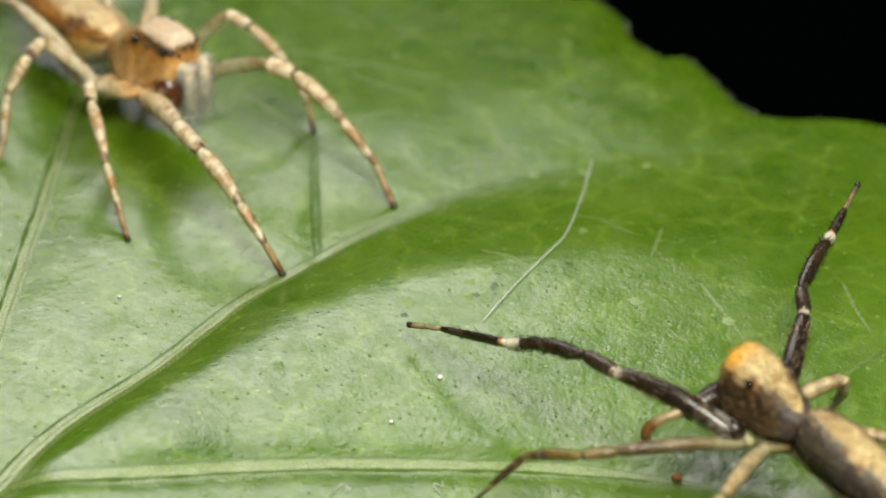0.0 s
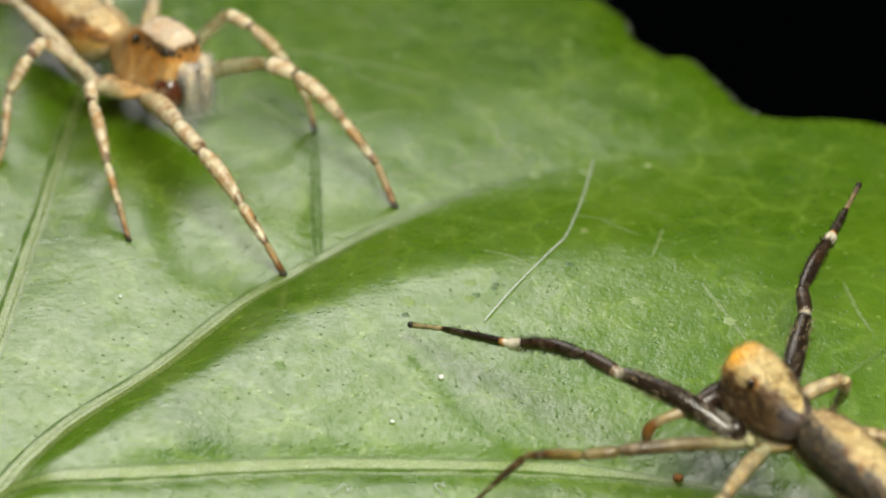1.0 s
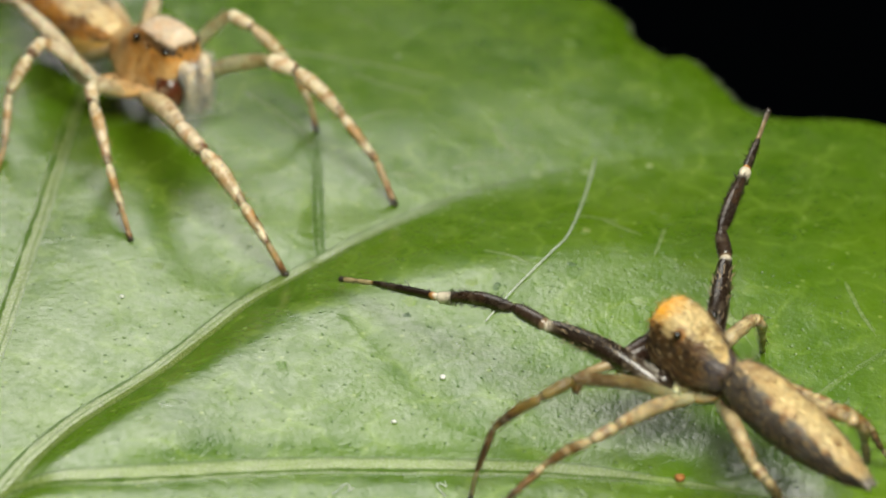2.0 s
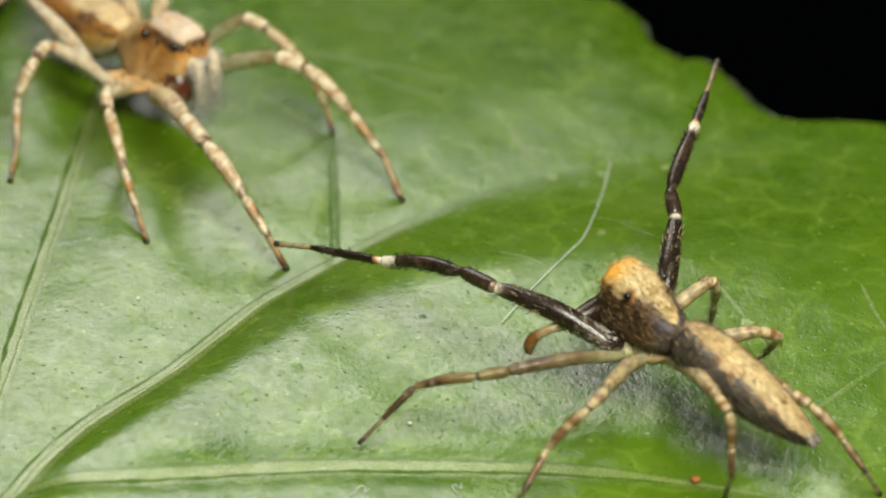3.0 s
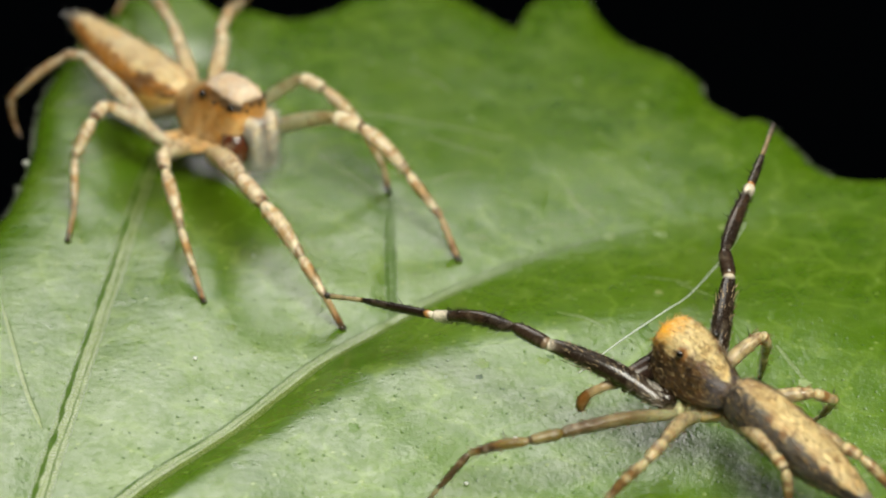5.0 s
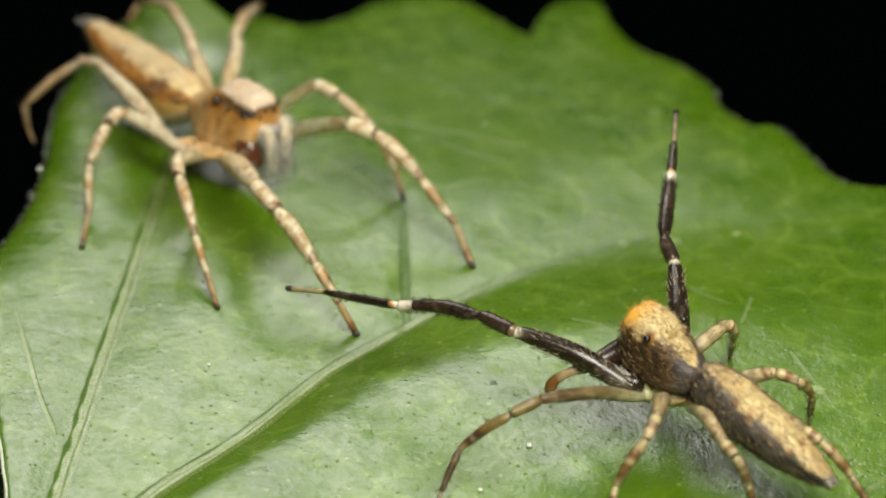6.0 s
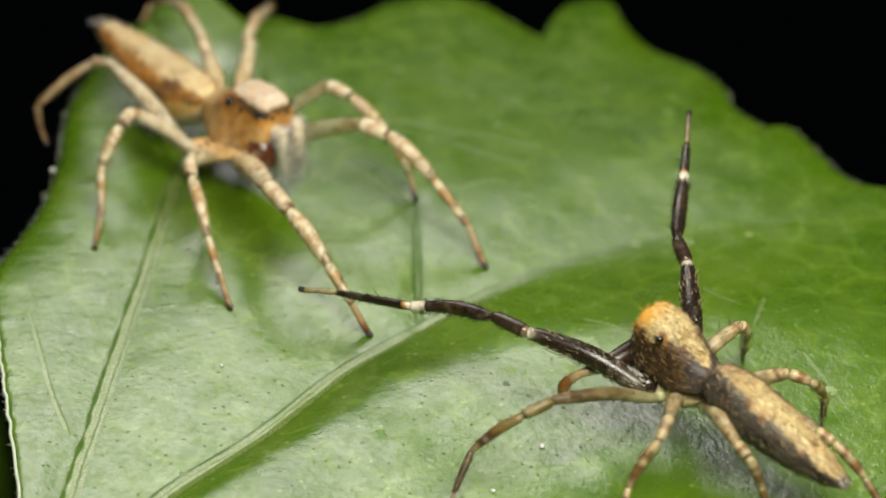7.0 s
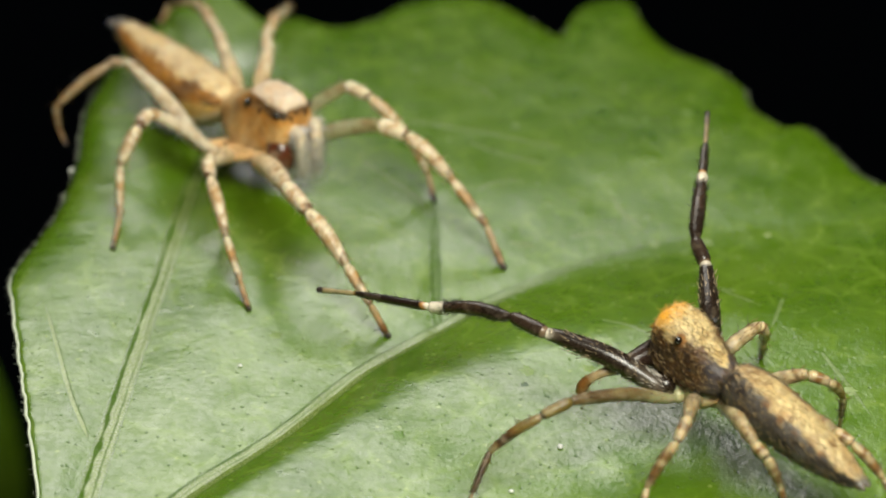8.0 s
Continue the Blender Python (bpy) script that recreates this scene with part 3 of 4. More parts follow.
def male_head(x, side, height, v):
    wob = 0.6 * speckle(v, 2.2) + 0.6 * streak(v, 7.0)
    top = blend(TAN, CREAM, 0.85 + 0.7 * wob)
    top = blend(top, BROWN, 0.9 * max(0, streak(v, 9.0) - 0.12))
    top = blend(top, DARK, 1.0 * max(0, streak(v, 22.0) - 0.18))
    top = blend(top, ORANGE, (x - 1.95) / 0.5 + 0.9 * wob)
    flank = blend((0.035, 0.018, 0.009), BROWN, 0.25 + 0.8 * wob)
    flank = blend(flank, TAN, 0.7 * max(0, streak(v, 13.0) - 0.12))
    # grey gloss towards the rear of the flank, put into the colour
    flank = blend(flank, (0.10, 0.09, 0.10), 0.8 * math.exp(-((x - 0.35) / 0.3) ** 2))
    ring = math.dist((v[0], abs(v[1]), v[2]), (1.52, 0.70, 0.50))
    if ring < 0.20:
        return blend((0.62, 0.28, 0.05), (0.20, 0.09, 0.03), 0.5 + wob)
    edge = np.interp(x, [0.1, 0.6, 1.1, 1.5, 1.9, 2.6], [76, 62, 50, 32, 22, 20])
    return blend(flank, top, (rise(side, height) - edge - 26 * wob - 14 * streak(v, 12.0)) / 16)


def male_back(x, side, height, v):
    wob = 0.6 * speckle(v, 1.8) + 0.6 * streak(v, 7.0)
    up = rise(side, height)
    edge = np.interp(x, [0.0, 0.5, 1.5, 2.6, 4.4], [74, 58, 44, 33, 31])
    top = blend((0.64, 0.40, 0.15), CREAM, 0.85 + 1.1 * wob)
    # brown scallops along the edge of the pale back
    spot = sum(math.exp(-((x - at) / 0.16) ** 2) for at in (1.55, 2.1, 2.65, 3.15, 3.6))
    top = blend(top, (0.30, 0.13, 0.028), (1.25 + wob) * spot * math.exp(-((up - edge - 6) / 15) ** 2))
    top = blend(top, (0.44, 0.29, 0.14), (0.65 + wob) * (1.5 - x))
    top = blend(top, BROWN, 1.1 * max(0, streak(v, 9.0) - 0.10))
    top = blend(top, DARK, 0.8 * max(0, streak(v, 20.0) - 0.2))
    flank = blend(DARK, GREY, 0.22 + 0.5 * wob)
    flank = blend(flank, (0.40, 0.35, 0.28), 0.7 * max(0, streak(v, 13.0) - 0.15))
    c = blend(flank, top, (up - edge - 24 * wob - 14 * streak(v, 11.0)) / 15)
    return blend(c, GREY, (x - 4.55) / 0.3)


def male_hair(c):
    if max(c) > 0.2:
        return random.choice((c, c, c, blend(c, BROWN, 0.4), blend(c, BROWN, 0.8), blend(c, (0.95, 0.82, 0.55), 0.6), blend(c, (0.95, 0.82, 0.55), 0.35)))
    return random.choice((c, c, c, DARK, blend(c, TAN, 0.35), (0.50, 0.36, 0.17)))


def lid(bm, at, turn, parts):
    return [turn @ Vector(p) + Vector(at) for p in parts]


def build_male():
    spider = thing("jumping_spider", MALE_AT["A"], "slim tan and brown jumping spider with raised dark forelegs", "spider")
    neck = Vector((0, 0, 3.0))
    turn = frame_of((-0.68, 0.73, 0.05), (0, 0, 1))
    bm = loft(fresh(), [(-0.05, 0.22, -0.32, -0.60), (0.10, 0.36, -0.18, -0.74), (0.5, 0.56, 0.06, -0.92), (1.0, 0.70, 0.38, -1.05), (1.5, 0.77, 0.70, -1.10), (2.0, 0.78, 0.84, -1.06), (2.35, 0.75, 0.86, -0.98), (2.55, 0.68, 0.76, -0.82), (2.65, 0.5, 0.5, -0.55), (2.68, 0.25, 0.2, -0.3)], turn, neck, male_head, 96, 84, 3.2, 0.10)
    hair = fresh()
    fur(hair, bm, 4000, 0.22, 0.0125, turn @ Vector((-1, 0, -0.1)), 0.22, male_hair)
    head = part("carapace", bm, SCALES, spider, "orange-topped head with dark sides")
    part("fur", hair, HAIR, head)
    for side in (1, -1):
        for x, y, z, r in ((1.52, 0.72, 0.50, 0.11), (2.05, 0.75, 0.36, 0.03), (2.55, 0.50, 0.32, 0.09), (2.62, 0.27, 0.20, 0.20)):
            bm = fresh()
            ball(bm, turn @ Vector((x, side * y, z)) + neck, r, DARK)
            part("eye", bm, EYE_GLASS, head)
        bm = fresh()
        spot = lid(bm, neck, turn, [(2.4, side * 0.28, -0.35), (2.68, side * 0.30, -0.7), (2.8, side * 0.32, -1.1), (2.75, side * 0.28, -1.45)])
        tube(bm, spot, [0.25, 0.34, 0.3, 0.1], lambda f: blend(DARK, BROWN, 0.3 * f), 18, 20)
        part("chelicera", bm, SHINY, head)
    bm = loft(fresh(), [(0.3, 0.3, -1.05, -1.2), (0.8, 0.55, -1.0, -1.62), (1.7, 0.6, -1.0, -1.68), (2.5, 0.45, -1.0, -1.5), (2.8, 0.2, -1.05, -1.25)], turn, neck, lambda x, s, h, v: blend((0.62, 0.52, 0.30), TAN, 0.4 + speckle(v, 4)), 36, 24, 2)
    part("sternum", bm, SKIN, spider)
    # abdomen
    turn2 = frame_of((0.70, -0.66, -0.30), (0, 0, 1))
    seat = Vector((-0.10, 0.10, 2.75))
    bm = loft(fresh(), [(0.0, 0.25, 0.2, -0.25), (0.12, 0.48, 0.42, -0.45), (0.35, 0.63, 0.55, -0.60), (0.8, 0.74, 0.63, -0.70), (1.5, 0.79, 0.66, -0.76), (2.3, 0.76, 0.63, -0.74), (3.1, 0.66, 0.55, -0.66), (3.8, 0.52, 0.42, -0.52), (4.4, 0.34, 0.28, -0.36), (4.75, 0.2, 0.15, -0.2)], turn2, seat, male_back, 96, 96, 2.15)
    hair = fresh()
    fur(hair, bm, 5600, 0.22, 0.0125, turn2 @ Vector((1, 0, 0)), 0.2, male_hair)
    belly = part("abdomen", bm, SCALES, spider, "long cream-backed abdomen with grey-brown sides")
    part("fur", hair, HAIR, belly)
    for y in (-0.09, 0.09):
        bm = fresh()
        a = turn2 @ Vector((4.75, y, 0.0)) + seat
        b = turn2 @ Vector((5.0, 1.4 * y, -0.02)) + seat
        tube(bm, [a, a.lerp(b, 0.5), b], [0.12, 0.09, 0.04], lambda f: GREY, 10, 8)
        bristles(bm, a, b, 0.07, 16, 0.14, GREY, None, 0.006)
        part("spinneret", bm, SKIN, belly)
    # palps
    for pts, radii, tones in (
            (((-1.84, 1.80, 2.60), (-2.4, 1.65, 2.40), (-3.0, 1.4, 2.25), (-3.55, 1.2, 2.15), (-3.95, 1.15, 1.95), (-4.12, 1.15, 1.70), (-4.15, 1.15, 1.42)),
             [0.42, 0.34, 0.22, 0.13, 0.14, 0.17, 0.11], [(0, (0.035, 0.018, 0.012)), (0.50, (0.45, 0.33, 0.16)), (0.74, BROWN), (0.93, (0.10, 0.05, 0.02))]),
            (((-1.7, 2.0, 2.5), (-2.3, 2.2, 2.25), (-2.7, 2.2, 1.9), (-2.9, 2.2, 1.4)), [0.32, 0.24, 0.16, 0.10], [(0, (0.035, 0.018, 0.012)), (0.6, BROWN)])):
        bm = fresh()
        tube(bm, pts, radii, bands(tones), 16, 48, 0.5)
        for a, b in zip(pts, pts[1:]):
            bristles(bm, a, b, 0.13, 30, 0.16, blend(DARK, TAN, random.random()), None, 0.006)
        part("palp", bm, SHINY, spider)
    return spider


def male_leg(key, joints, steps):
    if key in ("L1", "R1"):
        radii = [(0.26, 0.30, 0.235), (0.20, 0.215, 0.19), (0.185, 0.205, 0.155), (0.125, 0.125, 0.10), (0.075, 0.065, 0.085)]
        white = (1.0, 0.90, 0.70)
        marks = [[(0, (0.10, 0.08, 0.06)), (0.2, DARK), (0.90, DARK), (0.94, white)], [(0, (0.25, 0.17, 0.10)), (0.06, (0.045, 0.028, 0.018))], [(0, DARK), (0.35, (0.05, 0.028, 0.015)), (0.77, DARK), (0.81, white)],
                 [(0, white), (0.04, (0.55, 0.25, 0.06)), (0.10, DARK), (0.9, DARK), (0.96, TAN)], [(0, (0.50, 0.40, 0.20)), (0.75, (0.42, 0.33, 0.17)), (0.85, DARK)]]
        if key == "R1":
            marks[4] = [(0, (0.34, 0.25, 0.13)), (0.6, (0.16, 0.12, 0.08)), (0.8, (0.05, 0.04, 0.035))]
        hairs = [(150, 0.18, (0.62, 0.47, 0.28)), (50, 0.13, DARK), (300, 0.15, DARK), (120, 0.13, DARK), (40, 0.1, DARK)]
        coxa(male, frame_of((-0.68, 0.73, 0.05), (0, 0, 1)), Vector((0, 0, 3.0)), key, joints[0], 0.30, (0.02, 0.013, 0.008), SHINY)
        limb(male, "male", key, joints, steps, radii, marks, hairs, "thick dark foreleg with a white band", SHINY)
    else:
        radii = [(0.17, 0.215, 0.18), (0.155, 0.165, 0.145), (0.135, 0.15, 0.115), (0.10, 0.10, 0.08), (0.065, 0.06, 0.065)]
        pale, ring, rust = (0.62, 0.49, 0.26), (0.07, 0.038, 0.016), (0.28, 0.15, 0.05)
        marks = [[(0, (0.60, 0.57, 0.33)), (0.22, (0.52, 0.45, 0.24)), (0.30, ring), (0.33, pale), (0.5, (0.40, 0.29, 0.14)), (0.62, pale), (0.78, rust), (0.86, pale), (0.95, ring)], [(0, pale), (0.3, rust), (0.6, pale), (0.9, ring)],
                 [(0, pale), (0.16, rust), (0.34, pale), (0.5, rust), (0.74, (0.16, 0.085, 0.03)), (0.84, pale), (0.96, rust)], [(0, pale), (0.15, rust), (0.4, (0.20, 0.11, 0.04)), (0.8, ring)], [(0, (0.42, 0.36, 0.22)), (0.45, (0.24, 0.17, 0.09)), (0.75, (0.03, 0.03, 0.028))]]
        if key == "L2":
            # olive and darker than the others
            marks = [[(0, (0.56, 0.54, 0.27)), (0.25, (0.44, 0.38, 0.17)), (0.34, (0.26, 0.19, 0.07)), (0.5, (0.38, 0.29, 0.12)), (0.62, (0.17, 0.11, 0.035)), (0.9, (0.30, 0.21, 0.07)), (0.96, (0.03, 0.018, 0.008))], [(0, (0.30, 0.22, 0.05)), (0.5, (0.40, 0.31, 0.10)), (0.9, (0.02, 0.012, 0.006))],
                     [(0, (0.36, 0.26, 0.06)), (0.35, (0.30, 0.16, 0.03)), (0.5, (0.085, 0.042, 0.012)), (0.78, (0.30, 0.17, 0.04)), (0.86, (0.58, 0.46, 0.22))], [(0, (0.20, 0.12, 0.04)), (0.3, (0.13, 0.08, 0.03))], [(0, (0.44, 0.40, 0.20)), (0.45, (0.30, 0.26, 0.13)), (0.7, (0.02, 0.02, 0.018))]]
            marks = [[(f, blend(c, DARK, 0.40)) for f, c in row] for row in marks]
            radii[0] = (0.16, 0.19, 0.175)
        hairs = [(60, 0.16, BROWN), (14, 0.12, BROWN), (70, 0.17, BROWN), (60, 0.14, DARK), (24, 0.08, DARK)]
        coxa(male, frame_of((-0.68, 0.73, 0.05), (0, 0, 1)), Vector((0, 0, 3.0)), key, joints[0], 0.22, (0.64, 0.60, 0.32), SKIN)
        limb(male, "male", key, joints, steps, radii, marks, hairs, "slender tan leg with brown rings", SKIN)


male = build_male()
male_leg("L1", [(-1.85, 0.61, 2.00), (-5.09, 1.89, 3.00), (-6.07, 2.72, 3.05), (-8.28, 3.96, 2.60), (-10.51, 5.75, 2.00), (-11.54, 6.45, 1.70)],
    {"A": ((-5.52, 2.44, 0.66), (0.15, -2.65, 2.40)),
     "B": ((-7.24, 4.37, 0.47), (-1.49, -0.59, 2.24)),
     "C0": ((-9.64, 6.09, 1.63), (-3.51, 1.31, 2.70)),
     "C": ((-9.83, 5.79, 1.37), (-3.42, 1.49, 2.55)),
     "D": ((-11.54, 6.44, 1.71), (-5.09, 1.88, 3.01))})
male_leg("R1", [(-0.47, 1.76, 2.20), (-0.53, 4.82, 3.50), (-0.80, 5.57, 3.90), (-0.44, 8.33, 4.40), (-0.26, 9.85, 4.70), (-0.12, 11.31, 4.90)],
    {"A": ((7.33, 5.46, 3.45), (4.94, -0.71, 2.87)),
     "B": ((4.81, 7.61, 4.55), (2.98, 1.37, 3.21)),
     "C0": ((3.25, 9.52, 5.68), (1.27, 3.54, 3.55)),
     "C": ((3.03, 9.80, 5.01), (1.27, 3.54, 3.55)),
     "D": ((-0.12, 11.30, 4.91), (-0.53, 4.81, 3.51))})
male_leg("L2", [(-1.49, 0.61, 1.70), (-4.49, -0.98, 2.60), (-5.32, -1.40, 2.40), (-6.69, -1.60, 1.40), (-7.18, -2.31, 0.50), (-7.45, -2.58, -0.39)],
    {"A": ((-3.92, -4.44, -0.57), (0.19, -6.04, 2.60)),
     "B": ((-4.11, -4.38, -0.56), (-0.75, -3.73, 2.60)),
     "C0": ((-7.70, -2.77, 0.50), (-3.05, -2.33, 2.60)),
     "C": ((-7.42, -2.33, -0.34), (-2.97, -2.10, 2.95)),
     "D": ((-7.45, -2.58, -0.39), (-4.49, -0.98, 2.60))})
male_leg("L3", [(-0.96, 0.53, 1.70), (-2.26, -2.45, 2.50), (-2.74, -3.04, 2.30), (-3.80, -3.26, 1.20), (-4.47, -4.12, 0.40), (-4.76, -3.41, -0.61)],
    {"A": ((1.86, -5.12, -0.73), (2.90, -7.17, 2.20)),
     "B": ((-3.30, -4.88, -0.63), (-0.05, -5.18, 2.20)),
     "C0": ((-3.44, -4.65, -0.61), (-0.90, -3.23, 2.20)),
     "C": ((-3.44, -4.65, -0.61), (-0.90, -3.23, 2.20)),
     "D": ((-3.04, -3.32, -0.62), (-1.81, -3.15, 2.60))})
male_leg("L4", [(-0.38, 0.44, 1.70), (0.33, -2.79, 2.40), (0.65, -3.15, 2.20), (1.04, -3.00, 1.20), (1.29, -2.98, 0.40), (1.51, -2.06, -0.56)],
    {"A": ((5.80, -5.18, -0.78), (4.96, -7.16, 2.40)),
     "B": ((4.47, -4.73, -0.80), (2.78, -6.26, 2.40)),
     "C0": ((2.36, -3.85, -0.81), (1.66, -2.99, 2.40)),
     "C": ((2.36, -3.85, -0.81), (1.66, -2.99, 2.40)),
     "D": ((1.51, -2.06, -0.56), (0.33, -2.79, 2.40))})
male_leg("R2", [(-0.47, 2.00, 1.90), (0.96, 2.84, 2.70), (1.13, 2.87, 2.50), (1.20, 3.68, 1.40), (1.22, 4.38, 0.40), (1.23, 4.90, -0.18)],
    {"A": ((5.65, -1.14, -0.54), (5.21, -3.66, 2.70)),
     "B": ((4.70, 1.97, -0.34), (3.93, -0.63, 2.60)),
     "C0": ((2.55, 3.66, -0.18), (2.28, 1.60, 2.70)),
     "C": ((2.55, 3.66, -0.18), (2.28, 1.60, 2.70)),
     "D": ((1.21, 5.44, -0.05), (1.01, 3.23, 2.50))})
male_leg("R3", [(0.53, 0.76, 1.90), (2.03, 0.41, 2.60), (2.62, 0.32, 2.40), (3.14, 1.12, 1.40), (3.16, 1.51, 0.50), (3.20, 2.06, -0.30)],
    {"A": ((6.95, -2.89, -0.64), (5.94, -5.65, 2.60)),
     "B": ((7.58, -2.76, -0.64), (6.00, -3.78, 2.60)),
     "C0": ((3.63, 2.08, -0.31), (3.07, -0.78, 2.60)),
     "C": ((3.63, 2.08, -0.31), (3.07, -0.78, 2.60)),
     "D": ((3.20, 2.06, -0.30), (2.03, 0.41, 2.60))})
male_leg("R4", [(0.51, 0.47, 1.90), (2.58, -1.85, 2.20), (3.05, -2.10, 2.00), (3.86, -2.47, 1.10), (4.46, -2.96, 0.30), (4.89, -2.40, -0.60)],
    {"A": ((9.36, -7.11, -0.94), (7.16, -7.30, 2.20)),
     "B": ((6.21, -2.15, -0.60), (5.46, -4.67, 2.30)),
     "C0": ((6.55, -3.87, -0.70), (4.14, -3.09, 2.20)),
     "C": ((6.55, -3.87, -0.70), (4.14, -3.09, 2.20)),
     "D": ((4.89, -2.40, -0.60), (2.58, -1.85, 2.20))})


# the watching spider: pale orange, standing over its legs
PINK, AMBER, STRAW, CLEAR = (0.92, 0.63, 0.37), (0.78, 0.34, 0.05), (0.94, 0.66, 0.30), (0.86, 0.66, 0.37)


FEMALE_NECK, FEMALE_TURN = Vector((0.25, 0.0, 2.7)), frame_of((0.70, -0.71, 0.0), (0, 0, 1))


def female_head(x, side, height, v):
    wob = 0.6 * speckle(v, 2.0) + 0.6 * speckle(v, 5.0)
    cap = blend(PINK, (0.96, 0.80, 0.62), 0.6 + wob)
    cap = blend(cap, (0.55, 0.30, 0.12), 0.9 * max(0, speckle(v, 6.0) - 0.2))
    band = blend((0.05, 0.028, 0.012), (0.42, 0.19, 0.04), 0.35 + 1.3 * wob)
    face = blend(blend(AMBER, BROWN, 0.12), blend(AMBER, STRAW, 0.35 + 0.6 * wob), (0.42 - v[2] + 0.3 * wob) / 0.35)
    face = blend(face, blend(STRAW, CLEAR, 0.5 + wob), (-0.45 - v[2] + 0.3 * wob) / 0.4)
    thorax = blend(STRAW, AMBER, 0.25 + wob)
    low = blend(face, thorax, (1.3 - x) / 0.5)
    # a brown wedge behind the cap
    low = blend(low, blend(BROWN, AMBER, 0.4 + wob), 0.8 * math.exp(-((x - 0.95) / 0.42) ** 2) * math.exp(-((rise(side, height) - 42) / 26) ** 2))
    if x < 1.42:
        return blend(low, blend(STRAW, BROWN, 0.35 + wob), (rise(side, height) - 62) / 14)
    c = blend(low, band, (v[2] - 0.44 - 0.10 * wob) / 0.10)
    return blend(c, cap, (v[2] - 0.83 + 0.22 * max(0, x - 2.4) - 0.16 * wob) / 0.06)


def female_back(x, side, height, v):
    wob = 0.9 * speckle(v, 1.7) + 0.7 * speckle(v, 4.0)
    top = blend(blend((0.94, 0.66, 0.28), (1.0, 0.82, 0.50), 0.7 + 0.8 * wob), AMBER, 0.7 * max(0, speckle(v, 3.1) - 0.1))
    side_c = blend(AMBER, BROWN, 0.22 + wob + 0.6 * math.exp(-((x - 1.2) / 0.8) ** 2))
    side_c = blend((0.80, 0.50, 0.13), side_c, (height - 0.15 - 0.2 * wob) / 0.15)
    c = blend(side_c, top, (height - 0.74 - 0.2 * wob) / 0.15)
    belly = blend((0.72, 0.60, 0.42), CLEAR, 0.5 + wob)
    c = blend(belly, c, (height + 0.55 - 0.2 * wob) / 0.25)
    if abs(side) > 0.6 and abs(height - 0.22) < 0.14:
        c = blend(c, DARK, 0.75 * max(0, math.sin(4.2 * x + 1.2)) + 0.5 * wob)
    return blend(c, GREY, (x - 5.6) / 0.4)


